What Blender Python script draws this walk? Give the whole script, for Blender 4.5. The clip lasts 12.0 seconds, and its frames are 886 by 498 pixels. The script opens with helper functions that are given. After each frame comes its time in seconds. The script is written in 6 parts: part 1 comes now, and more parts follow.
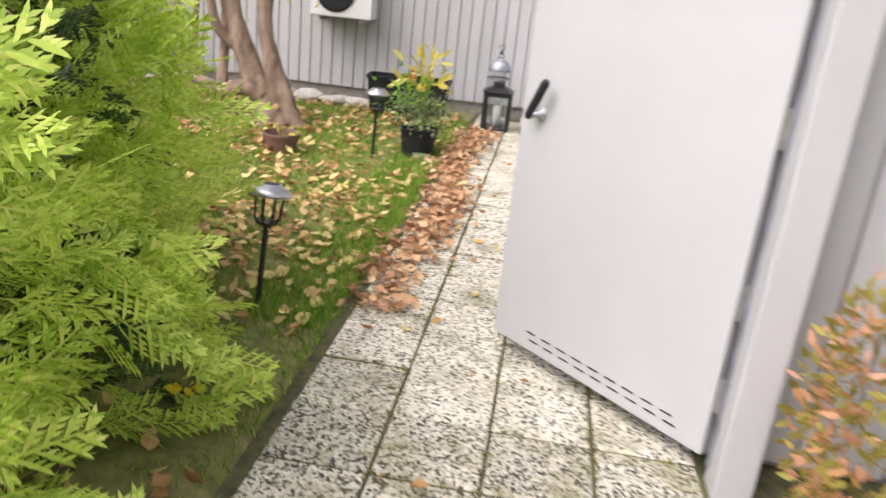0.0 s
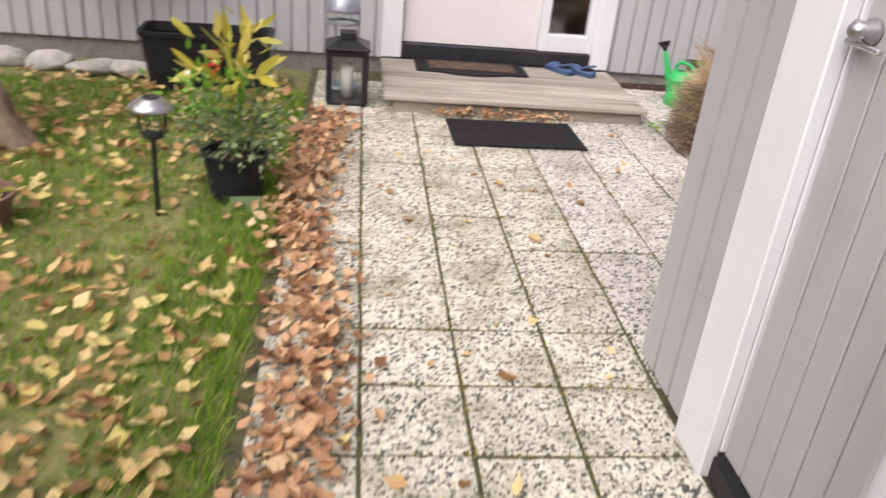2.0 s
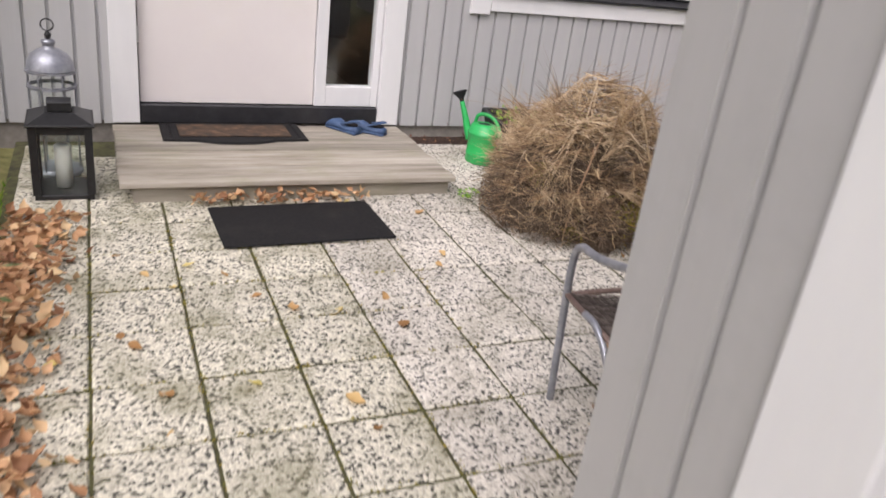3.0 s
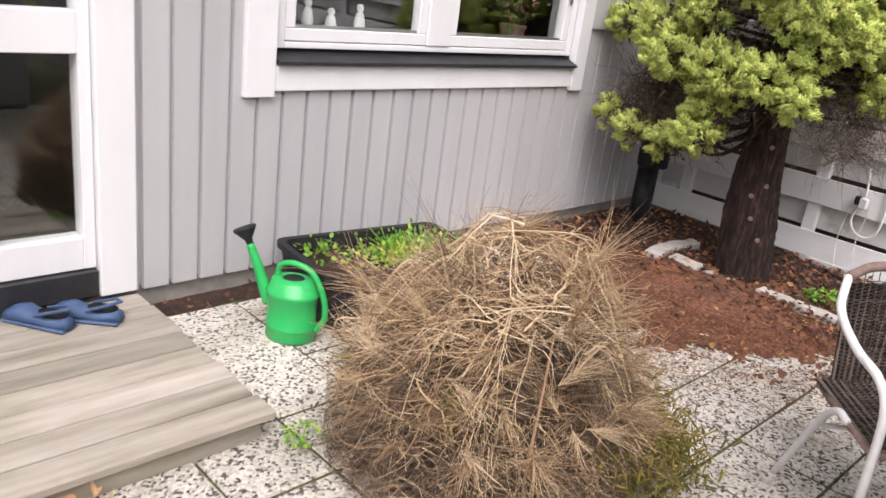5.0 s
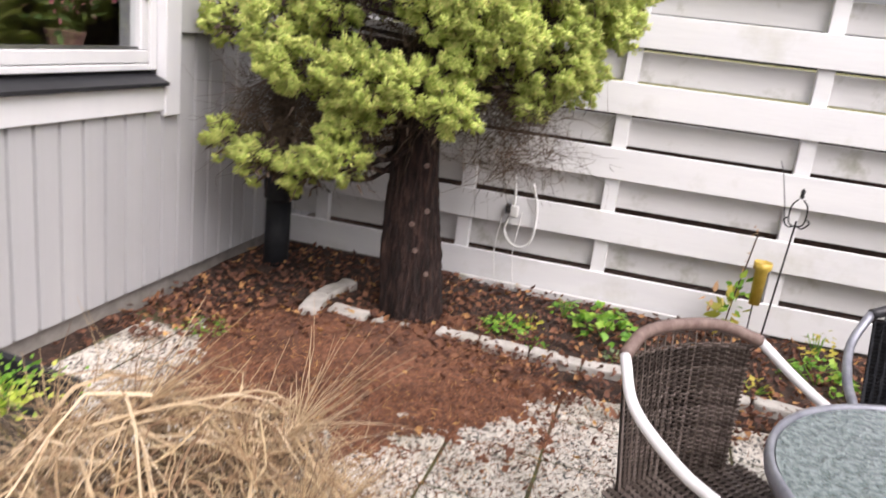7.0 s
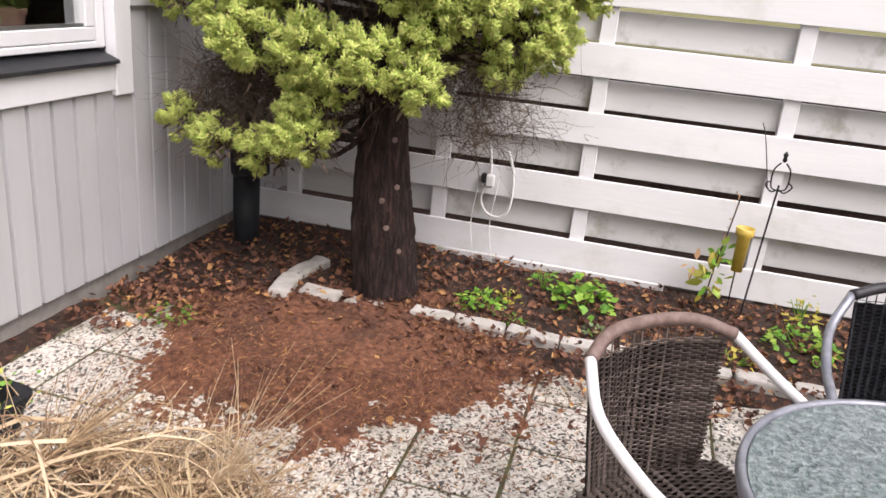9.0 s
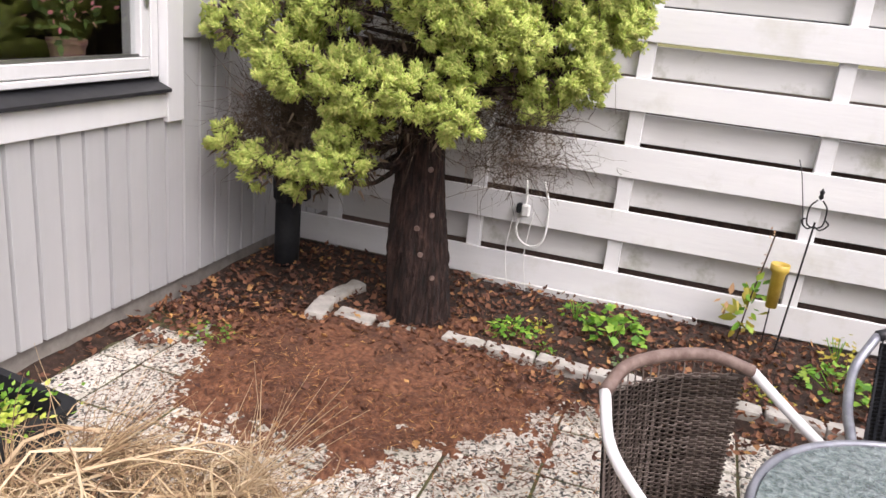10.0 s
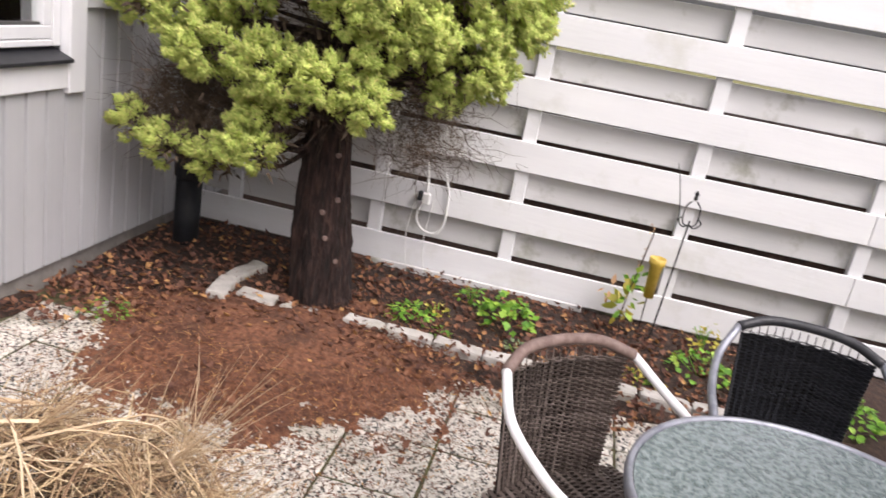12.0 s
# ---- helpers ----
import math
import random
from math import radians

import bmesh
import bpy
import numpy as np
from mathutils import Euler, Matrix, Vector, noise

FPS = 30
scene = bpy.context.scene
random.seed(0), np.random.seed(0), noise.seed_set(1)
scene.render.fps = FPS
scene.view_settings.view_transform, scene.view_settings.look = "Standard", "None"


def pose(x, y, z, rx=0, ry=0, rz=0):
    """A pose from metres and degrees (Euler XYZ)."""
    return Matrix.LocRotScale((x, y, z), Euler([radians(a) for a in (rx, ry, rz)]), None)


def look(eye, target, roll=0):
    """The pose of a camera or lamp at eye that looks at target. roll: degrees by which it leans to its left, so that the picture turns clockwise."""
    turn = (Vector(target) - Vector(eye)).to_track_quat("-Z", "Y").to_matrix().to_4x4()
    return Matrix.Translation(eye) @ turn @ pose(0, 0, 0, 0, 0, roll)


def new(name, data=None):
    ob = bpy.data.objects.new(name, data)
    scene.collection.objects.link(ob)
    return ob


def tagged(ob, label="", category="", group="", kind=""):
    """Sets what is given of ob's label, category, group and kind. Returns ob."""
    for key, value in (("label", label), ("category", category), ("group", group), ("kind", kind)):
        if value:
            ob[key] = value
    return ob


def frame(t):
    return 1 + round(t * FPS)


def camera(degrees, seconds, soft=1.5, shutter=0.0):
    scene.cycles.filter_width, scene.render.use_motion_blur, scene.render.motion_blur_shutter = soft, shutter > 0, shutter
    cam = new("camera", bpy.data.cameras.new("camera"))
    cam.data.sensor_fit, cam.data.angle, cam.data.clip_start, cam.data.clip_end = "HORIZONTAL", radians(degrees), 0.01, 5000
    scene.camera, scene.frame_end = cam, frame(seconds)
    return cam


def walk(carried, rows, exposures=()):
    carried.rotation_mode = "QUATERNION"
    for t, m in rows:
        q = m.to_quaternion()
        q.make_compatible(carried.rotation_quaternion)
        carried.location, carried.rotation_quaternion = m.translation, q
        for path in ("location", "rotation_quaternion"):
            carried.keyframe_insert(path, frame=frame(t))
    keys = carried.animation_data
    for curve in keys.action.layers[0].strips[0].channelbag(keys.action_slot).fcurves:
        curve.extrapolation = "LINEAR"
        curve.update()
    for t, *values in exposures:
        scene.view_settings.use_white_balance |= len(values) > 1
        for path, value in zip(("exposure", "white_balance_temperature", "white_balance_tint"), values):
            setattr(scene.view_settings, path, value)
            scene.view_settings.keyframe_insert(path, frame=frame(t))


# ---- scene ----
cam = camera(59.4, 12.0, 1.5, 0.35)
PATH = [
    (0, (0.028, -1.487, 1.462), (-0.179, 0.387, 0.797), 6.1),
    (0.2, (-0.057, -1.211, 1.443), (-0.324, 0.644, 0.744), 6.4),
    (0.5, (-0.162, -0.711, 1.471), (-0.421, 1.129, 0.731), 6.3),
    (1, (-0.217, 0.06, 1.495), (-0.417, 1.872, 0.673), 5.9),
    (1.5, (-0.363, 0.651, 1.54), (-0.413, 2.434, 0.636), 5.6),
    (2, (-0.403, 1.154, 1.624), (-0.163, 2.92, 0.717), 5.6),
    (2.1, (-0.39, 1.287, 1.623), (-0.09, 3.051, 0.73), 5.5),
    (2.5, (-0.375, 1.734, 1.6), (0.271, 3.427, 0.752), 7.0),
    (3, (-0.267, 2.329, 1.588), (0.521, 3.983, 0.786), 7.4),
    (3.5, (-0.126, 2.884, 1.606), (0.693, 4.552, 0.864), 7.5),
    (3.7, (-0.08, 3.145, 1.55), (0.888, 4.761, 0.855), 8.0),
    (5.3, (0.552, 4.606, 1.566), (1.931, 5.861, 0.84), 6.9),
    (5.5, (0.645, 4.69, 1.565), (2.056, 5.884, 0.801), 6.4),
    (6, (0.82, 5.019, 1.517), (2.433, 5.893, 0.72), 8.4),
    (6.5, (1.035, 5.119, 1.494), (2.816, 5.751, 0.838), 8.4),
    (7, (1.262, 5.183, 1.487), (3.122, 5.671, 0.935), 6.8),
    (7.2, (1.316, 5.258, 1.494), (3.205, 5.678, 0.99), 6.6),
    (8.8, (1.424, 5.181, 1.595), (3.268, 5.601, 0.949), 5.4),
    (9, (1.431, 5.145, 1.569), (3.263, 5.591, 0.903), 5.4),
    (9.5, (1.42, 5.089, 1.566), (3.226, 5.614, 0.887), 5.2),
    (10, (1.383, 5.082, 1.61), (3.2, 5.646, 0.994), 5.8),
    (10.5, (1.367, 5.057, 1.606), (3.194, 5.619, 1.019), 6.9),
    (11, (1.345, 5.075, 1.626), (3.186, 5.598, 1.045), 8.3),
    (11.5, (1.253, 5.097, 1.671), (3.113, 5.553, 1.092), 9.7),
    (12, (1.237, 5.124, 1.66), (3.118, 5.404, 1.04), 10.5),
]
EXPOSURES = ((0, 0.66), (1.0, 0.40), (2.0, 0.30), (2.5, 0.17), (3.0, 0.04), (3.5, 0.14), (5.5, 0.48), (7.0, 0.54), (12.0, 0.5))
walk(cam, [(t, look(eye, target, roll)) for t, eye, target, roll in PATH], [(t, stops, 6500, 18) for t, stops in EXPOSURES])
GATE = 135.5

# ---- light ----
world = bpy.data.worlds.new("overcast")
scene.world = world
world.use_nodes = True
wn = world.node_tree.nodes
sky = wn.new("ShaderNodeTexSky")
sky.sky_type, sky.sun_disc = "NISHITA", False
sky.sun_elevation, sky.sun_rotation, sky.air_density, sky.dust_density = radians(52), radians(222), 1.0, 6.0
desat = wn.new("ShaderNodeHueSaturation")
desat.inputs["Saturation"].default_value = 0.25
world.node_tree.links.new(sky.outputs[0], desat.inputs["Color"])
world.node_tree.links.new(desat.outputs[0], wn["Background"].inputs[0])
wn["Background"].inputs[1].default_value = 0.15
sun_data = bpy.data.lights.new("sun", "SUN")
sun_data.energy, sun_data.angle, sun_data.color = 1.5, radians(60), (1.0, 0.97, 0.93)
sun_ob = new("sun", sun_data)
sun_ob.matrix_world = look((0, 0, 10), (1.35, 1.5, 7.4))


# ---- materials ----
def mat(name, stops, scale=8.0, detail=6.0, rough=0.7, bump=0.2, bump_scale=None, metal=0.0, stain=None, stain_scale=1.5,
        stain_amount=0.5, stain_from=0.5, island=False, random_object=0.0, stretch=(1, 1, 1), spec=0.5, voronoi=False, distance=0.004, thin=0.0):
    """A surface: stops are (position, colour) of a ramp over noise, cells, islands or objects at world scale."""
    m = bpy.data.materials.new(name)
    m.use_nodes = True
    t = m.node_tree
    n, l = t.nodes, t.links
    b = n["Principled BSDF"]
    geo = n.new("ShaderNodeNewGeometry")
    mp = n.new("ShaderNodeMapping")
    mp.inputs["Scale"].default_value = stretch
    l.new(geo.outputs["Position"], mp.inputs["Vector"])
    tex = n.new("ShaderNodeTexNoise")
    tex.inputs["Scale"].default_value, tex.inputs["Detail"].default_value = scale, detail
    tex.inputs["Roughness"].default_value = 0.62
    l.new(mp.outputs[0], tex.inputs["Vector"])
    ramp = n.new("ShaderNodeValToRGB")
    e = ramp.color_ramp.elements
    while len(e) < len(stops):
        e.new(0.5)
    for el, (p, c) in zip(e, stops):
        el.position, el.color = p, (*c, 1)
    source = tex.outputs["Fac"]
    if island:
        source = geo.outputs["Random Per Island"]
    if voronoi:
        vor = n.new("ShaderNodeTexVoronoi")
        vor.inputs["Scale"].default_value = scale
        l.new(mp.outputs[0], vor.inputs["Vector"])
        sep = n.new("ShaderNodeSeparateColor")
        l.new(vor.outputs["Color"], sep.inputs[0])
        source = sep.outputs[0]
    l.new(source, ramp.inputs[0])
    colour = ramp.outputs[0]
    if random_object:
        info = n.new("ShaderNodeObjectInfo")
        mul = n.new("ShaderNodeMapRange")
        mul.inputs["To Min"].default_value, mul.inputs["To Max"].default_value = 1 - random_object, 1 + random_object * 0.4
        l.new(info.outputs["Random"], mul.inputs["Value"])
        hsv = n.new("ShaderNodeHueSaturation")
        l.new(mul.outputs[0], hsv.inputs["Value"])
        l.new(colour, hsv.inputs["Color"])
        colour = hsv.outputs[0]
    if stain:
        st = n.new("ShaderNodeTexNoise")
        st.inputs["Scale"].default_value, st.inputs["Detail"].default_value, st.inputs["Roughness"].default_value = stain_scale, 7, 0.65
        l.new(geo.outputs["Position"], st.inputs["Vector"])
        sr = n.new("ShaderNodeMapRange")
        sr.inputs["From Min"].default_value, sr.inputs["From Max"].default_value = stain_from, stain_from + 0.22
        sr.inputs["To Max"].default_value = stain_amount
        l.new(st.outputs["Fac"], sr.inputs["Value"])
        mix = n.new("ShaderNodeMix")
        mix.data_type = "RGBA"
        l.new(sr.outputs[0], mix.inputs["Factor"])
        l.new(colour, mix.inputs["A"])
        mix.inputs["B"].default_value = (*stain, 1)
        colour = mix.outputs["Result"]
    l.new(colour, b.inputs["Base Color"])
    b.inputs["Roughness"].default_value, b.inputs["Metallic"].default_value = rough, metal
    b.inputs["Specular IOR Level"].default_value = spec
    if bump:
        bt = tex
        out = tex.outputs["Fac"]
        if voronoi:
            out = vor.outputs["Distance"]
        elif bump_scale:
            bt = n.new("ShaderNodeTexNoise")
            bt.inputs["Scale"].default_value, bt.inputs["Detail"].default_value = bump_scale, 5
            l.new(mp.outputs[0], bt.inputs["Vector"])
            out = bt.outputs["Fac"]
        bp = n.new("ShaderNodeBump")
        bp.inputs["Strength"].default_value, bp.inputs["Distance"].default_value = bump, distance
        bp.invert = voronoi
        l.new(out, bp.inputs["Height"])
        l.new(bp.outputs[0], b.inputs["Normal"])
    if thin:
        tr = n.new("ShaderNodeBsdfTranslucent")
        l.new(colour, tr.inputs["Color"])
        mx = n.new("ShaderNodeMixShader")
        mx.inputs[0].default_value = thin
        l.new(b.outputs[0], mx.inputs[1])
        l.new(tr.outputs[0], mx.inputs[2])
        l.new(mx.outputs[0], n["Material Output"].inputs[0])
    return m


def clear_glass(name, gloss=0.07, tint=(0.95, 0.97, 0.96)):
    """A thin clear pane: see-through with a faint mirror gloss."""
    m = bpy.data.materials.new(name)
    m.use_nodes = True
    n, l = m.node_tree.nodes, m.node_tree.links
    n.remove(n["Principled BSDF"])
    a, g, mx = n.new("ShaderNodeBsdfTransparent"), n.new("ShaderNodeBsdfGlossy"), n.new("ShaderNodeMixShader")
    a.inputs[0].default_value, g.inputs["Roughness"].default_value, mx.inputs[0].default_value = (*tint, 1), 0.02, gloss
    l.new(a.outputs[0], mx.inputs[1])
    l.new(g.outputs[0], mx.inputs[2])
    l.new(mx.outputs[0], n["Material Output"].inputs[0])
    return m


def glass(name, colour=(0.9, 0.95, 0.93), rough=0.02, bump=0.0):
    m = mat(name, [(0, colour), (1, colour)], scale=55, detail=2, rough=rough, bump=bump, distance=0.012)
    m.node_tree.nodes["Principled BSDF"].inputs["Transmission Weight"].default_value = 0.92
    m.node_tree.nodes["Principled BSDF"].inputs["IOR"].default_value = 1.45
    return m


M = {}
M["slab"] = mat("exposed_aggregate", [(0, (0.05, 0.05, 0.05)), (0.16, (0.12, 0.115, 0.105)), (0.22, (0.44, 0.41, 0.355)), (0.6, (0.65, 0.61, 0.54)), (1, (0.77, 0.73, 0.66))],
                scale=95, rough=0.85, bump=0.55, voronoi=True, stain=(0.17, 0.155, 0.10), stain_scale=2.6, stain_amount=0.55, stain_from=0.48, random_object=0.16)
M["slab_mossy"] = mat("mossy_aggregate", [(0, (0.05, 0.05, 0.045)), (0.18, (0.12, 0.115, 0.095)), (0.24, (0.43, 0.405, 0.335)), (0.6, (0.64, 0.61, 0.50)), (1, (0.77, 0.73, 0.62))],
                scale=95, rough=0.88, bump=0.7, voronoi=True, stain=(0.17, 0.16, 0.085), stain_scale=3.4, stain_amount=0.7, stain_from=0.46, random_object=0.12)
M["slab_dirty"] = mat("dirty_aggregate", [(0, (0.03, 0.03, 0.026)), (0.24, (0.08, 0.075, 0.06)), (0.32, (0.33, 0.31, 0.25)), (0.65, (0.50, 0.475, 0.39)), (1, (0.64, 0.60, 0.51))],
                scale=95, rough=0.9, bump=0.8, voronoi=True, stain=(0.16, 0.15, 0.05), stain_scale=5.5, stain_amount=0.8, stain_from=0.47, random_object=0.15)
M["joint"] = mat("joint_sand", [(0.3, (0.035, 0.03, 0.022)), (0.6, (0.10, 0.10, 0.04))], scale=14, rough=0.95, bump=0.4)
M["soil"] = mat("dark_soil", [(0.3, (0.018, 0.011, 0.008)), (0.55, (0.045, 0.024, 0.016)), (0.75, (0.10, 0.055, 0.035))], scale=26, rough=0.95, bump=0.9, distance=0.02)
M["needles"] = mat("needle_litter", [(0.3, (0.06, 0.022, 0.012)), (0.5, (0.165, 0.066, 0.034)), (0.72, (0.29, 0.14, 0.075))], scale=40, detail=9, rough=0.95, bump=0.8, distance=0.012,
                   stain=(0.045, 0.022, 0.015), stain_scale=2.6, stain_amount=0.85)
M["lawn_ground"] = mat("lawn_soil", [(0.3, (0.10, 0.10, 0.03)), (0.55, (0.20, 0.19, 0.07)), (0.8, (0.33, 0.27, 0.13))], scale=12, rough=0.95, bump=0.6, distance=0.015)
M["blade"] = mat("grass_blade", [(0, (0.09, 0.22, 0.016)), (0.5, (0.19, 0.36, 0.03)), (0.85, (0.33, 0.45, 0.05)), (1, (0.5, 0.47, 0.15))], island=True, rough=0.6, bump=0, thin=0.4)
M["leaf_litter"] = mat("fallen_leaves", [(0, (0.22, 0.11, 0.04)), (0.25, (0.48, 0.27, 0.11)), (0.5, (0.66, 0.45, 0.20)), (0.8, (0.74, 0.58, 0.28)), (1, (0.62, 0.54, 0.16))], island=True, rough=0.65, bump=0, thin=0.25)
M["leaf_brown"] = mat("brown_leaves", [(0, (0.24, 0.11, 0.055)), (0.35, (0.50, 0.28, 0.145)), (0.75, (0.66, 0.42, 0.24)), (1, (0.74, 0.56, 0.33))], island=True, rough=0.7, bump=0, thin=0.2)
M["leaf_bed"] = mat("bed_leaf_litter", [(0, (0.07, 0.028, 0.019)), (0.55, (0.16, 0.07, 0.042)), (0.88, (0.29, 0.13, 0.065)), (1, (0.56, 0.32, 0.11))], island=True, rough=0.75, bump=0, thin=0.15)
M["clad"] = mat("grey_painted_board", [(0.3, (0.43, 0.43, 0.44)), (0.7, (0.48, 0.48, 0.485))], scale=5, rough=0.62, bump=0.25, bump_scale=60, stretch=(1, 1, 0.06), random_object=0.04,
                stain=(0.36, 0.36, 0.35), stain_scale=2.2, stain_amount=0.25)
M["shed"] = mat("shed_painted_board", [(0.3, (0.39, 0.385, 0.385)), (0.7, (0.43, 0.425, 0.425))], scale=5, rough=0.6, bump=0.3, bump_scale=45, stretch=(1, 1, 0.05), random_object=0.04,
                stain=(0.26, 0.26, 0.25), stain_scale=2.5, stain_amount=0.3)
M["white"] = mat("white_paint", [(0.3, (0.70, 0.70, 0.715)), (0.7, (0.76, 0.76, 0.77))], scale=6, rough=0.5, bump=0.15, bump_scale=70, stretch=(1, 1, 0.2))
M["fence_white"] = mat("weathered_white_board", [(0.3, (0.74, 0.74, 0.75)), (0.7, (0.82, 0.82, 0.82))], scale=7, rough=0.6, bump=0.25, bump_scale=60, stretch=(1, 0.12, 1), random_object=0.05,
                       stain=(0.46, 0.45, 0.34), stain_scale=2.6, stain_amount=0.45, stain_from=0.56)
# back boards: mould stains, and a darker base for shade behind the front boards
M["fence_back"] = mat("mouldy_darkened_board", [(0.3, (0.62, 0.61, 0.60)), (0.7, (0.72, 0.71, 0.70))], scale=7, rough=0.65, bump=0.25, bump_scale=60, stretch=(1, 0.12, 1), random_object=0.08,
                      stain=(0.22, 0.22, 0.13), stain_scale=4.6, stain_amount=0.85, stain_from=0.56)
M["door"] = mat("pale_door_paint", [(0.3, (0.73, 0.685, 0.68)), (0.7, (0.76, 0.72, 0.71))], scale=3, rough=0.42, bump=0.05, stain=(0.78, 0.72, 0.62), stain_scale=1.2, stain_amount=0.3)
M["gate"] = mat("grey_gate_panel", [(0.3, (0.45, 0.45, 0.465)), (0.7, (0.485, 0.48, 0.495))], scale=2.5, rough=0.42, bump=0.03)
M["concrete"] = mat("grey_concrete", [(0.3, (0.20, 0.18, 0.165)), (0.7, (0.30, 0.275, 0.25))], scale=18, rough=0.9, bump=0.4, stain=(0.10, 0.09, 0.08), stain_amount=0.5)
M["stone"] = mat("pale_kerb_stone", [(0.3, (0.38, 0.36, 0.33)), (0.7, (0.55, 0.52, 0.48))], scale=16, rough=0.9, bump=0.5, stain=(0.16, 0.15, 0.09), stain_scale=5, stain_amount=0.6, random_object=0.15)
M["deck"] = mat("weathered_plank", [(0.25, (0.17, 0.145, 0.11)), (0.5, (0.34, 0.305, 0.255)), (0.75, (0.48, 0.44, 0.385))], scale=13, detail=9, rough=0.85, bump=0.5, stretch=(0.12, 1, 1), random_object=0.28,
                stain=(0.26, 0.26, 0.15), stain_scale=3, stain_amount=0.5)
M["black_rubber"] = mat("black_rubber", [(0.3, (0.008, 0.008, 0.009)), (0.7, (0.017, 0.016, 0.017))], scale=60, rough=0.8, bump=0.5, stain=(0.04, 0.036, 0.033), stain_scale=4, stain_amount=0.4, spec=0.25)
M["coir"] = mat("brown_coir", [(0.35, (0.035, 0.025, 0.02)), (0.55, (0.085, 0.05, 0.03)), (0.75, (0.20, 0.12, 0.07))], scale=14, rough=0.95, bump=0.8)
M["black_metal"] = mat("black_metal", [(0.3, (0.014, 0.014, 0.016)), (0.7, (0.03, 0.03, 0.032))], scale=30, rough=0.4, bump=0.1, metal=0.3)
M["black_plastic"] = mat("black_plastic", [(0.3, (0.011, 0.012, 0.014)), (0.7, (0.022, 0.023, 0.026))], scale=18, rough=0.5, bump=0.1, stain=(0.045, 0.042, 0.04), stain_amount=0.4, spec=0.25)
M["steel"] = mat("brushed_steel", [(0.3, (0.42, 0.42, 0.43)), (0.7, (0.6, 0.6, 0.61))], scale=20, rough=0.32, metal=0.9, bump=0.1)
M["alu"] = mat("pale_aluminium_tube", [(0.3, (0.76, 0.75, 0.76)), (0.7, (0.84, 0.83, 0.83))], scale=14, rough=0.4, metal=0.0, bump=0.08, stain=(0.35, 0.35, 0.36), stain_scale=9, stain_amount=0.35)
M["alu_dull"] = mat("dull_aluminium_tube", [(0.3, (0.26, 0.27, 0.31)), (0.7, (0.42, 0.43, 0.48))], scale=22, rough=0.42, metal=0.6, bump=0.1)
M["wicker"] = mat("brown_wicker", [(0, (0.06, 0.045, 0.037)), (0.5, (0.115, 0.088, 0.075)), (1, (0.22, 0.18, 0.16))], island=True, rough=0.55, bump=0)
M["wrap"] = mat("brown_wrapped_rail", [(0.3, (0.14, 0.085, 0.07)), (0.7, (0.25, 0.18, 0.155))], scale=40, rough=0.55, bump=0.3)
# near-black that paints the shade between wicker strands
M["weave_gap_shade"] = mat("weave_gap_dark", [(0.3, (0.012, 0.010, 0.009)), (0.7, (0.03, 0.025, 0.022))], scale=60, rough=0.8, bump=0)
M["wicker_black"] = mat("black_wicker", [(0, (0.013, 0.014, 0.018)), (1, (0.045, 0.047, 0.055))], island=True, rough=0.45, bump=0)
M["wrap_black"] = mat("black_wrapped_rail", [(0.3, (0.02, 0.02, 0.024)), (0.7, (0.045, 0.045, 0.05))], scale=40, rough=0.5, bump=0.2)
M["candle"] = mat("white_candle", [(0.3, (0.80, 0.80, 0.77)), (0.7, (0.84, 0.83, 0.80))], rough=0.5, bump=0.02)
M["green_plastic"] = mat("green_plastic", [(0.3, (0.012, 0.36, 0.085)), (0.7, (0.02, 0.43, 0.11))], scale=4, rough=0.33, bump=0.02)
M["bark"] = mat("dark_red_bark", [(0.34, (0.008, 0.005, 0.004)), (0.5, (0.03, 0.015, 0.012)), (0.72, (0.10, 0.052, 0.04))], scale=22, detail=10, rough=0.95, bump=1.0, distance=0.07, stretch=(1.6, 1.6, 0.4))
M["bark_tan"] = mat("smooth_tan_bark", [(0.3, (0.085, 0.058, 0.04)), (0.5, (0.25, 0.175, 0.125)), (0.75, (0.42, 0.32, 0.24))], scale=9, detail=10, rough=0.88, bump=0.9, distance=0.03, stretch=(1, 1, 0.35))
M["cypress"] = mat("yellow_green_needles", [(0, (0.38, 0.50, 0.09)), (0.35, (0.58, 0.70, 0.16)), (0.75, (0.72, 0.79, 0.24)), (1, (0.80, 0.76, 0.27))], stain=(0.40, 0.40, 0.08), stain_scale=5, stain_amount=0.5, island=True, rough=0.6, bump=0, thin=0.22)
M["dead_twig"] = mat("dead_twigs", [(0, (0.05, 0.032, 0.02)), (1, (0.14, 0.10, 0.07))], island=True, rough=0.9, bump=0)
M["thuja"] = mat("thuja_fronds", [(0, (0.36, 0.53, 0.06)), (0.4, (0.60, 0.77, 0.13)), (0.8, (0.76, 0.86, 0.20)), (1, (0.82, 0.87, 0.27))], island=True, rough=0.5, bump=0, thin=0.45)
# hedge leaf green, also the shade colour of the inner thuja fronds
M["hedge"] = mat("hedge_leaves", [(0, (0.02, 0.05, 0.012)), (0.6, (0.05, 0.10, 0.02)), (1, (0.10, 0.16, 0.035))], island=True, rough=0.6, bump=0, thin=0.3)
M["twig"] = mat("dry_twigs", [(0, (0.16, 0.095, 0.055)), (0.35, (0.30, 0.19, 0.11)), (0.7, (0.48, 0.34, 0.19)), (1, (0.62, 0.49, 0.30))], island=True, rough=0.85, bump=0)
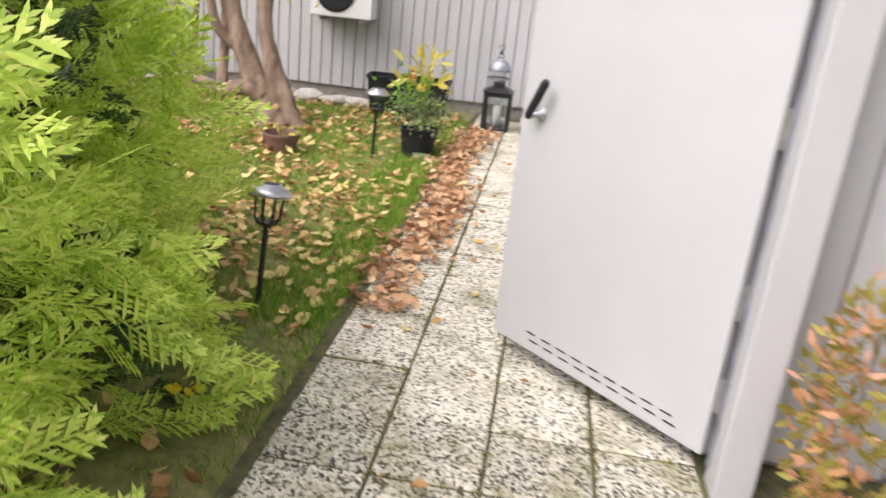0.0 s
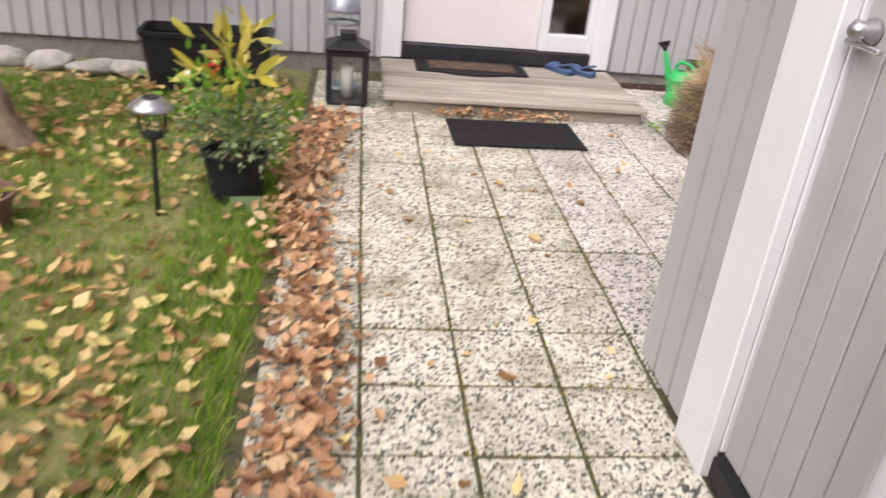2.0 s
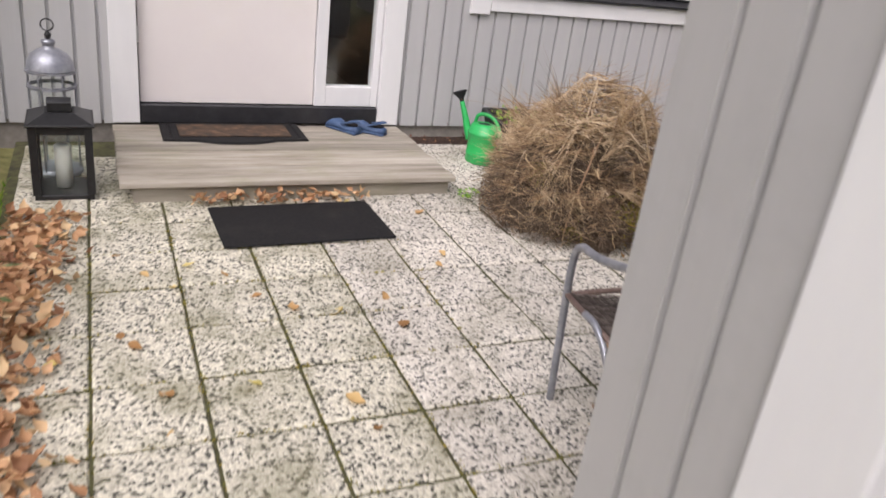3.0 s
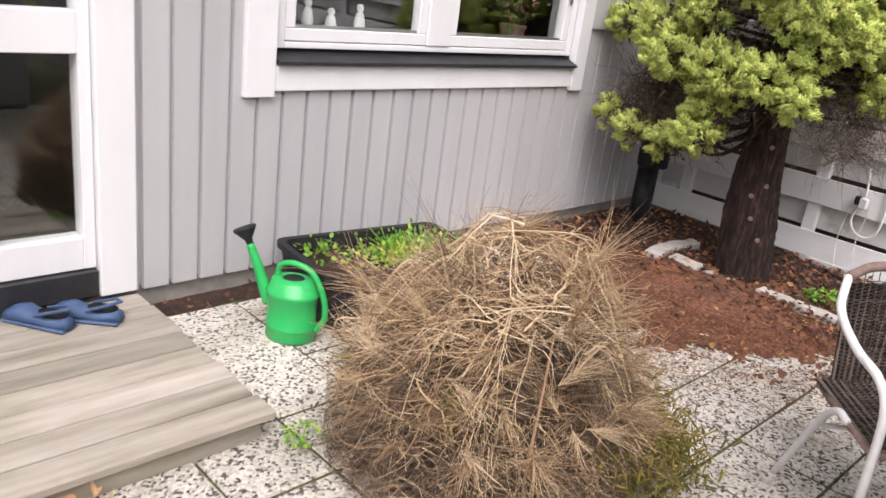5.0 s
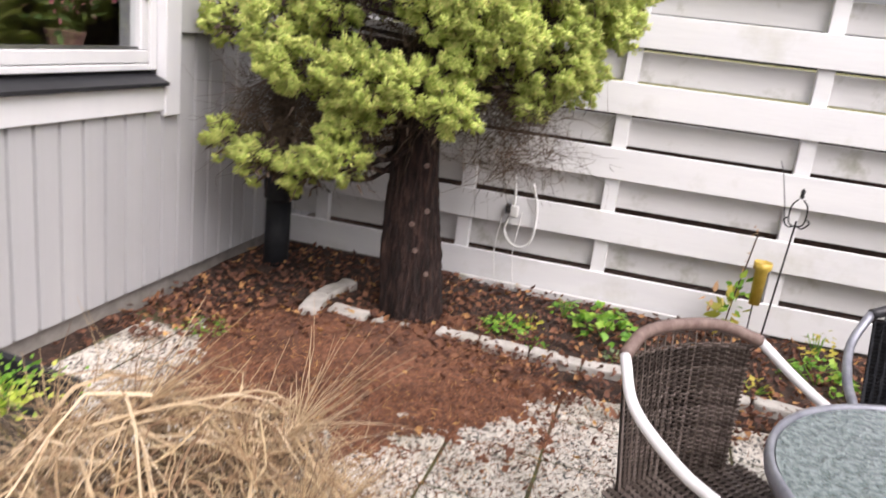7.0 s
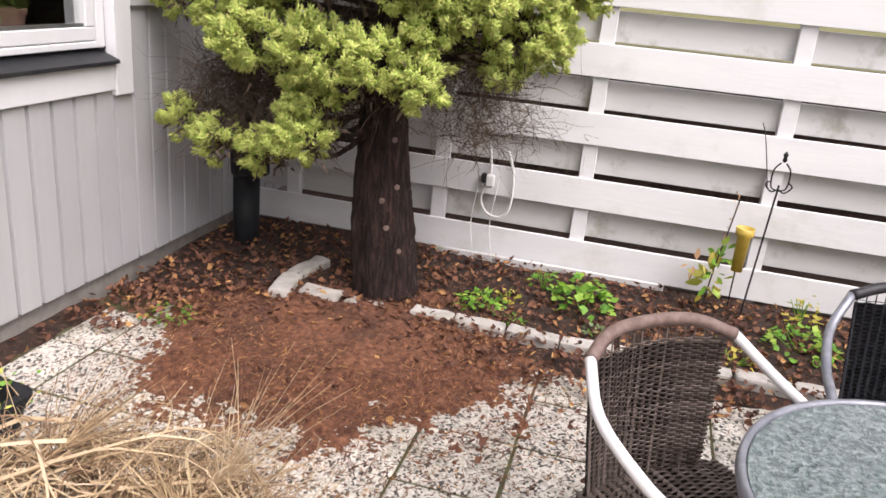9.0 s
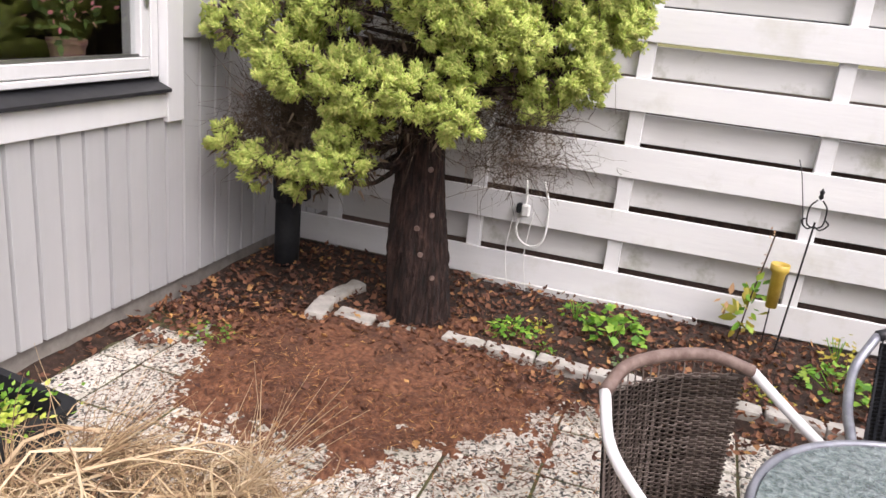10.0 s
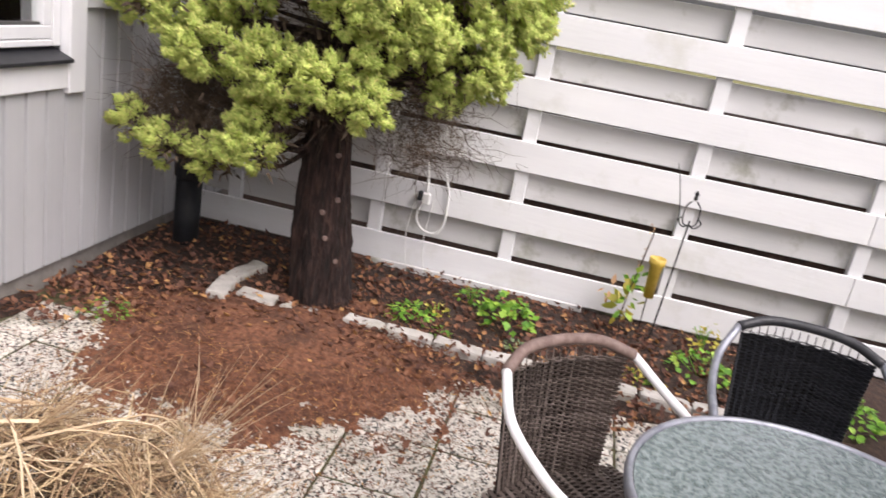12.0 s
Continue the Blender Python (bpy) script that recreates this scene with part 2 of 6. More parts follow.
M["twig_pale"] = mat("pale_bare_twigs", [(0, (0.42, 0.30, 0.18)), (0.5, (0.58, 0.44, 0.28)), (1, (0.70, 0.57, 0.40))], island=True, rough=0.8, bump=0)
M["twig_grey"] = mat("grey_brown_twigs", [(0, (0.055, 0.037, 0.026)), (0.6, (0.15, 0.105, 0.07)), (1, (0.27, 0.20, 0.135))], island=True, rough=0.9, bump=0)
M["moss_sprig"] = mat("mossy_sprigs", [(0, (0.12, 0.12, 0.018)), (0.6, (0.26, 0.23, 0.035)), (1, (0.38, 0.27, 0.06))], island=True, rough=0.8, bump=0, thin=0.3)
M["plant"] = mat("fresh_leaves", [(0, (0.10, 0.26, 0.03)), (0.6, (0.24, 0.50, 0.06)), (1, (0.48, 0.66, 0.11))], island=True, rough=0.5, bump=0, thin=0.4)
M["plant_lime"] = mat("lime_leaves", [(0, (0.34, 0.46, 0.05)), (0.6, (0.56, 0.66, 0.10)), (1, (0.72, 0.74, 0.18))], island=True, rough=0.5, bump=0, thin=0.35)
M["plant_grey"] = mat("grey_green_leaves", [(0, (0.10, 0.15, 0.07)), (0.6, (0.22, 0.30, 0.14)), (1, (0.36, 0.42, 0.22))], island=True, rough=0.6, bump=0, thin=0.35)
M["plant_yellow"] = mat("yellow_leaves", [(0, (0.34, 0.36, 0.05)), (0.5, (0.62, 0.52, 0.08)), (1, (0.76, 0.66, 0.20))], island=True, rough=0.5, bump=0, thin=0.4)
M["spirea"] = mat("autumn_shrub_leaves", [(0, (0.20, 0.17, 0.03)), (0.4, (0.34, 0.30, 0.05)), (0.7, (0.55, 0.26, 0.12)), (1, (0.62, 0.36, 0.24))], island=True, rough=0.6, bump=0, thin=0.35)
M["red"] = mat("red_petals", [(0.3, (0.45, 0.012, 0.012)), (0.7, (0.6, 0.03, 0.02))], rough=0.5, bump=0, thin=0.3)
M["yellow"] = mat("yellow_petals", [(0.3, (0.75, 0.55, 0.01)), (0.7, (0.85, 0.68, 0.02))], rough=0.5, bump=0, thin=0.3)
M["pink"] = mat("pink_petals", [(0.3, (0.5, 0.10, 0.18)), (0.7, (0.62, 0.2, 0.28))], rough=0.5, bump=0, thin=0.3)
M["blue"] = mat("blue_rubber", [(0.3, (0.03, 0.065, 0.15)), (0.7, (0.055, 0.10, 0.20))], scale=20, rough=0.6, bump=0.1)
M["terracotta"] = mat("brown_plastic_pot", [(0.3, (0.13, 0.065, 0.05)), (0.7, (0.19, 0.10, 0.08))], scale=10, rough=0.6, bump=0.1, stain=(0.26, 0.18, 0.14), stain_amount=0.4)
M["amber"] = mat("yellowed_plastic", [(0.3, (0.50, 0.34, 0.05)), (0.7, (0.62, 0.45, 0.09))], scale=30, rough=0.4, bump=0.05)
M["roof"] = mat("dark_roof_felt", [(0.3, (0.05, 0.05, 0.05)), (0.7, (0.09, 0.085, 0.08))], scale=20, rough=0.9, bump=0.4)
# the darkness of the unlit room is put into this wall colour
M["dark_room"] = mat("unlit_room_dark", [(0.3, (0.035, 0.028, 0.024)), (0.7, (0.06, 0.045, 0.04))], scale=4, rough=0.9, bump=0.05)
M["sill_black"] = mat("black_sill_metal", [(0.3, (0.022, 0.022, 0.026)), (0.7, (0.04, 0.04, 0.045))], scale=12, rough=0.45, metal=0.2, bump=0.1)
M["pane"] = clear_glass("window_glass", 0.12)
M["lantern_glass"] = clear_glass("lantern_glass", 0.03)
M["frosted"] = glass("hammered_glass", (0.50, 0.60, 0.585), 0.10, 1.0)
# bright and dark mottles, as of glints on the dents, put into the colour
M["frosted"].node_tree.nodes["Color Ramp"].color_ramp.elements[0].position = 0.38
M["frosted"].node_tree.nodes["Color Ramp"].color_ramp.elements[0].color = (0.26, 0.34, 0.33, 1)
M["frosted"].node_tree.nodes["Color Ramp"].color_ramp.elements[1].position = 0.62
M["frosted"].node_tree.nodes["Principled BSDF"].inputs["Transmission Weight"].default_value = 0.45
M["frosted"].node_tree.nodes["Bump"].inputs["Distance"].default_value = 0.03
M["cord"] = mat("white_cord", [(0.3, (0.66, 0.66, 0.64)), (0.7, (0.74, 0.74, 0.72))], rough=0.6, bump=0.05)


# ---- building helpers ----
def part(name, bm, material, parent=None, label="", smooth=False):
    me = bpy.data.meshes.new(name)
    bmesh.ops.recalc_face_normals(bm, faces=bm.faces)
    bm.to_mesh(me)
    bm.free()
    return part_mesh(name, me, material, parent, label, smooth)


def part_mesh(name, me, material, parent=None, label="", smooth=False):
    if material is not None and not me.materials:
        me.materials.append(M[material])
    if smooth:
        me.polygons.foreach_set("use_smooth", [True] * len(me.polygons))
    ob = new(name, me)
    if parent is not None:
        ob.parent = parent
    if label:
        ob["label"] = label
    return ob


def thing(name, m, label, category, group="", kind=""):
    e = new(name)
    e.empty_display_size = 0.1
    e.matrix_world = m
    return tagged(e, label, category, group, kind)


def box(bm, x0, x1, y0, y1, z0, z1):
    v = [bm.verts.new((x, y, z)) for x in (x0, x1) for y in (y0, y1) for z in (z0, z1)]
    for f in ((0, 1, 3, 2), (4, 6, 7, 5), (0, 4, 5, 1), (2, 3, 7, 6), (0, 2, 6, 4), (1, 5, 7, 3)):
        bm.faces.new([v[i] for i in f])
    return v


def boxed(x0, x1, y0, y1, z0, z1, bevel=0.0, segments=1):
    bm = bmesh.new()
    box(bm, x0, x1, y0, y1, z0, z1)
    if bevel:
        bmesh.ops.bevel(bm, geom=bm.edges[:], offset=bevel, segments=segments, affect="EDGES", profile=0.6)
    return bm


def tube(bm, pts, radii, sides=8, cap=True):
    """A tube through points; radii one number or one for each point."""
    pts = [Vector(p) for p in pts]
    if not hasattr(radii, "__len__"):
        radii = [radii] * len(pts)
    rings, ref = [], Vector((0.31, 0.17, 0.93))
    for i, p in enumerate(pts):
        d = (pts[min(i + 1, len(pts) - 1)] - pts[max(i - 1, 0)]).normalized()
        a = d.cross(ref)
        if a.length < 0.1:
            a = d.cross(Vector((1, 0, 0)))
        a.normalize()
        b = d.cross(a)
        ref = b.cross(d) if False else ref
        rings.append([bm.verts.new(p + radii[i] * (math.cos(k * math.tau / sides) * a + math.sin(k * math.tau / sides) * b)) for k in range(sides)])
    for r, s in zip(rings, rings[1:]):
        for k in range(sides):
            bm.faces.new((r[k], r[(k + 1) % sides], s[(k + 1) % sides], s[k]))
    if cap:
        bm.faces.new(rings[0][::-1])
        bm.faces.new(rings[-1])
    return bm


def spline(pts, steps=6):
    """Points of a smooth curve through pts."""
    p = [Vector(q) for q in pts]
    p = [2 * p[0] - p[1], *p, 2 * p[-1] - p[-2]]
    out = []
    for i in range(1, len(p) - 2):
        for s in range(steps):
            t = s / steps
            a, b, c, d = p[i - 1], p[i], p[i + 1], p[i + 2]
            out.append(0.5 * (2 * b + (c - a) * t + (2 * a - 5 * b + 4 * c - d) * t * t + (3 * b - a - 3 * c + d) * t ** 3))
    out.append(p[-2])
    return out


def lathe(profile, sides=24, squash=(1, 1), centre=(0, 0)):
    """A turned body from (radius, height) points; radius 0 closes it."""
    bm = bmesh.new()
    rings = []
    for r, z in profile:
        if r < 1e-5:
            rings.append([bm.verts.new((centre[0], centre[1], z))])
        else:
            rings.append([bm.verts.new((centre[0] + r * squash[0] * math.cos(k * math.tau / sides), centre[1] + r * squash[1] * math.sin(k * math.tau / sides), z)) for k in range(sides)])
    for r, s in zip(rings, rings[1:]):
        for k in range(sides):
            k2 = (k + 1) % sides
            if len(r) == 1 and len(s) == 1:
                continue
            if len(r) == 1:
                bm.faces.new((r[0], s[k2], s[k]))
            elif len(s) == 1:
                bm.faces.new((r[k], r[k2], s[0]))
            else:
                bm.faces.new((r[k], r[k2], s[k2], s[k]))
    return bm


def frames_from(dirs, twist):
    """Rotation matrices whose y axis follows dirs, turned about it by twist."""
    d = dirs / np.linalg.norm(dirs, axis=1, keepdims=True)
    ref = np.where(np.abs(d[:, 2:3]) > 0.95, np.array([[1.0, 0, 0]]), np.array([[0, 0, 1.0]]))
    x = np.cross(d, ref)
    x /= np.linalg.norm(x, axis=1, keepdims=True)
    z = np.cross(x, d)
    c, s = np.cos(twist)[:, None], np.sin(twist)[:, None]
    return np.stack([x * c + z * s, d, z * c - x * s], axis=2)


def scatter_mesh(name, verts, faces, places, turns, sizes):
    """One mesh of many copies of a small shape (verts, faces), at places, turned and scaled."""
    verts, n, k = np.asarray(verts, float), len(places), len(verts)
    sizes = np.asarray(sizes, float).reshape(n, -1)
    v = np.einsum("nij,nkj->nki", turns, verts[None] * sizes[:, None, :]) + np.asarray(places)[:, None]
    size = len(faces[0])
    f = (np.asarray(faces)[None] + (np.arange(n) * k)[:, None, None]).reshape(-1, size)
    me = bpy.data.meshes.new(name)
    me.vertices.add(n * k)
    me.vertices.foreach_set("co", v.reshape(-1))
    me.loops.add(f.size)
    me.loops.foreach_set("vertex_index", f.reshape(-1).astype(np.int32))
    me.polygons.add(len(f))
    me.polygons.foreach_set("loop_start", (np.arange(len(f)) * size).astype(np.int32))
    me.update(calc_edges=True)
    me.validate()
    return me


rng = np.random.default_rng(7)
# small shapes: y is along the shape, z is its upper side
LEAF_V = [(0, 0, 0), (-0.34, 0.35, 0.06), (0, 0.42, -0.03), (0.34, 0.35, 0.08), (-0.22, 0.72, 0.12), (0.22, 0.72, 0.03), (0, 1, 0.14)]
# a fallen leaf: uneven outline, folded along the midrib and curled up lengthwise
FALLEN_V = []
for j, (lw, rw) in enumerate(((0.03, 0.04), (0.36, 0.28), (0.44, 0.47), (0.30, 0.38), (0.22, 0.10), (0.02, 0.02))):
    y, bend = j / 5, 0.5 * (j / 5 - 0.45) ** 2
    FALLEN_V += [(-lw, y + 0.04 * (j % 2), bend + 0.42 * lw), (0.02 * (-1) ** j, y, bend), (rw, y - 0.05 * (j % 2), bend + 0.30 * rw)]
FALLEN_F = [f for j in range(5) for i in (0, 1) for f in ((3 * j + i, 3 * j + i + 1, 3 * j + i + 4), (3 * j + i, 3 * j + i + 4, 3 * j + i + 3))]
LEAF_F = [(0, 2, 1), (0, 3, 2), (1, 2, 4), (2, 3, 5), (2, 6, 4), (2, 5, 6)]
BLADE_V = [(-0.5, 0, 0), (0.5, 0, 0), (-0.35, 0.55, 0.06), (0.35, 0.55, 0.06), (0, 1, 0.25)]
BLADE_F = [(0, 1, 3), (0, 3, 2), (2, 3, 4)]
ROD_V = [(0.5, 0, 0), (-0.25, 0, 0.43), (-0.25, 0, -0.43), (0.45, 0.5, 0.9), (-0.28, 0.5, 1.3), (-0.28, 0.5, 0.5), (0.0, 1, 0.2)]
CONE_V = [(0.5, 0, 0), (-0.25, 0, 0.43), (-0.25, 0, -0.43), (0, 1, 0)]
CONE_F = [(0, 1, 3), (1, 2, 3), (2, 0, 3)]
ROD_F = [(0, 1, 4), (0, 4, 3), (1, 2, 5), (1, 5, 4), (2, 0, 3), (2, 3, 5), (3, 4, 6), (4, 5, 6), (5, 3, 6)]


def random_dirs(n, up=0.0):
    d = rng.normal(size=(n, 3))
    d[:, 2] += up
    return d


def leaf_mass(name, centres, dirs, size, width=0.8, spread=0.0, shape=0):
    v, f = ((LEAF_V, LEAF_F), (BLADE_V, BLADE_F), (ROD_V, ROD_F), (CONE_V, CONE_F))[shape]
    n = len(centres)
    c = np.asarray(centres) + rng.normal(size=(n, 3)) * spread
    s = size * rng.uniform(0.65, 1.25, n)
    return scatter_mesh(name, v, f, c, frames_from(np.asarray(dirs, float), rng.uniform(0, math.tau, n)), np.stack([s * width, s, s * width], 1))


# ---- ground ----
bm = bmesh.new()
box(bm, -900, 900, -900, 900, -0.5, -0.055)
tagged(part("ground", bm, "lawn_ground"), "flat grassy ground reaching the horizon", "ground", kind="structure")
bm = boxed(-0.75, 5.0, -2.6, 7.46, -0.2, -0.009)
pavement = tagged(part("pavement", bm, "joint"), "patio of exposed aggregate slabs with mossy joints", "pavement", kind="structure")
lawn_bm = bmesh.new()
xs, ys = np.linspace(-6.5, -0.745, 40), np.linspace(-2.6, 7.3, 60)
grid = [[lawn_bm.verts.new((x, y, -0.012 + 0.03 * noise.noise((x * 1.1, y * 1.1, 0)) + (0.02 if x > -1.2 else 0.0) - (0.03 if x > -0.8 else 0.0))) for y in ys] for x in xs]
for a, b in zip(grid, grid[1:]):
    for j in range(len(ys) - 1):
        lawn_bm.faces.new((a[j], b[j], b[j + 1], a[j + 1]))
tagged(part("lawn", lawn_bm, "lawn_ground", smooth=True), "green lawn beside the path strewn with leaves", "lawn", kind="structure")
bm = bmesh.new()
grid = [[bm.verts.new((x, y, -0.03 + 0.07 * min(1, max(0, (x - 4.3) / 0.45)) + 0.025 * noise.noise((x * 2.2, y * 2.2, 3)))) for y in np.linspace(2.5, 7.46, 50)] for x in np.linspace(4.15, 7.5, 36)]
for a, b in zip(grid, grid[1:]):
    for j in range(len(a) - 1):
        bm.faces.new((a[j], b[j], b[j + 1], a[j + 1]))
tagged(part("soil_bed", bm, "soil", smooth=True), "dark bare soil bed along the white fence", "flower bed", kind="structure")
bm = bmesh.new()
grid = [[bm.verts.new((x, y, -0.03 + 0.05 * (y - 7.3) / 0.17 * (1 if y > 7.3 else 0) + 0.012 * noise.noise((x * 9, y * 9, 3)))) for y in np.linspace(7.28, 7.476, 5)] for x in np.linspace(1.66, 4.2, 60)]
for a, b in zip(grid, grid[1:]):
    for j in range(len(a) - 1):
        bm.faces.new((a[j], b[j], b[j + 1], a[j + 1]))
tagged(part("soil_strip", bm, "soil", smooth=True), "thin strip of dark soil along the foundation", "soil", kind="structure")
# reddish needle litter lying over slabs and soil
bm = bmesh.new()
rows = []
for i in range(261):
    row = []
    for j in range(261):
        u, v = i / 130 - 1, j / 130 - 1
        x, y = 4.42 + 1.06 * u, 6.24 + 1.06 * v
        d = math.hypot(u, v) + 0.24 * noise.noise((x * 1.7, y * 1.7, 9)) + 0.16 * noise.noise((x * 6, y * 6, 4)) + 0.12 * noise.noise((x * 17, y * 17, 5)) + 0.16 * noise.noise((x * 48, y * 48, 6))
        row.append(bm.verts.new((x, y, 0.055 - 0.085 * max(0, d) ** 2 + 0.014 * noise.noise((x * 6, y * 6, 1)) + 0.006 * noise.noise((x * 22, y * 22, 2)))))
    rows.append(row)
for a, b in zip(rows, rows[1:]):
    for j in range(260):
        bm.faces.new((a[j], b[j], b[j + 1], a[j + 1]))
tagged(part("needle_litter", bm, "needles", smooth=True), "reddish brown needle litter spread under the tree", "litter", kind="stuff")


# ---- house ----
WALL = 7.465
bm = bmesh.new()
for x0, x1, z0, z1 in ((-6.5, -0.05, 0.13, 2.75), (-0.05, 1.52, 2.22, 2.75), (1.52, 2.285, 0.13, 2.75), (2.285, 4.41, 0.13, 1.10), (2.285, 4.41, 2.2, 2.75), (4.41, 7.5, 0.13, 2.75)):
    box(bm, x0, x1, WALL, WALL + 0.2, z0, z1)
wall_north = tagged(part("wall_north", bm, "clad"), "pale grey house wall with vertical boards", "wall", kind="structure")
tagged(part("foundation", boxed(-6.5, 7.5, WALL + 0.01, WALL + 0.2, -0.3, 0.129), "concrete"), "low bare concrete foundation under the boards", "foundation", kind="structure")
# inner walls and floor are near-black so the glass looks dark
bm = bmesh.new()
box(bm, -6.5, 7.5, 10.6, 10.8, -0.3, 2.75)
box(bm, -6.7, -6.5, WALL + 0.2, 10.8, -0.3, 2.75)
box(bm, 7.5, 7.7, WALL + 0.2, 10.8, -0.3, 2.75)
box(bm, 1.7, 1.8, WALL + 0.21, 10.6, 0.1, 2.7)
tagged(part("wall_inside", bm, "dark_room"), "inner house walls, near-black to stand for an unlit room", "wall", kind="structure")
tagged(part("floor", boxed(-6.5, 7.5, WALL + 0.2, 10.6, 0.0, 0.1), "dark_room"), "floor inside the house, near-black for the unlit room", "floor", kind="structure")
bm = boxed(-6.9, 7.9, 7.2, 11.2, 2.76, 2.95)
tagged(part("roof", bm, "roof"), "dark felt roof over the house", "roof", kind="structure")


def boards(parent, spans, base, pitch, name="board", material="clad", along="x", depth=0.022, gap=0.013):
    """Vertical boards with chamfered sides; spans: (from, to, bottom, top)."""
    cache = {}
    for a0, a1, z0, z1 in spans:
        n = max(1, round((a1 - a0) / pitch))
        w = (a1 - a0) / n
        for i in range(n):
            key = (round(w, 4), z0, z1)
            if key not in cache:
                b = bmesh.new()
                h, c = (w - gap) / 2, 0.004
                prof = [(-h, 0), (-h + c, -depth), (h - c, -depth), (h, 0)]
                lo = [b.verts.new((x, y, z0)) for x, y in prof]
                hi = [b.verts.new((x, y, z1)) for x, y in prof]
                for k in range(4):
                    b.faces.new((lo[k], lo[(k + 1) % 4], hi[(k + 1) % 4], hi[k]))
                b.faces.new(lo[::-1]), b.faces.new(hi)
                me = bpy.data.meshes.new(name)
                bmesh.ops.recalc_face_normals(b, faces=b.faces)
                b.to_mesh(me)
                b.free()
                cache[key] = me
            ob = part_mesh(name, cache[key], material, parent)
            mid = a0 + (i + 0.5) * w
            ob.matrix_world = pose(mid, base, 0) if along == "x" else pose(base, mid, 0, 0, 0, -90 if along == "y" else 180)
    return cache


def entrance():
    d = thing("door_1", pose(0, WALL, 0), "pale front door with glazed side panel and white casing", "door", kind="structure")
    part("casing", boxed(-0.205, -0.045, -0.045, 0.03, 0.125, 2.36, 0.004), "white", d)
    part("casing", boxed(1.517, 1.667, -0.045, 0.03, 0.125, 2.36, 0.004), "white", d)
    part("casing", boxed(-0.043, 1.515, -0.043, 0.03, 2.2, 2.36, 0.004), "white", d)
    part("threshold", boxed(-0.043, 1.515, -0.03, 0.16, 0.122, 0.24, 0.006), "sill_black", d, "black metal threshold")
    part("door_leaf", boxed(-0.038, 1.062, 0.015, 0.07, 0.244, 2.195, 0.004), "door", d, "smooth pale pinkish white door leaf")
    fr = part("side_frame", boxed(1.066, 1.142, -0.01, 0.08, 0.244, 2.195, 0.004), "white", d)
    part("side_frame", boxed(1.467, 1.514, -0.01, 0.08, 0.244, 2.195, 0.004), "white", d)
    part("side_frame", boxed(1.142, 1.467, -0.008, 0.078, 0.244, 0.38, 0.004), "white", d)
    part("side_frame", boxed(1.142, 1.467, -0.008, 0.078, 1.096, 1.25, 0.004), "white", d)
    part("side_frame", boxed(1.142, 1.467, -0.008, 0.078, 2.06, 2.195, 0.004), "white", d)
    for z0, z1 in ((0.38, 1.096), (1.25, 2.06)):
        pane = part("pane", boxed(1.142, 1.467, 0.03, 0.036, z0, z1), "pane", d, "dark clear glass pane")
        pane.visible_shadow = False
    bm = tube(bmesh.new(), [(-0.042, -0.012, 0.62), (-0.042, -0.012, 0.72)], 0.008, 8)
    part("hinge", bm, "steel", d)
    bm = tube(bmesh.new(), [(0.97, 0.01, 1.26), (0.97, -0.04, 1.26), (0.87, -0.045, 1.26)], 0.01, 8)
    part("door_handle", bm, "steel", d)


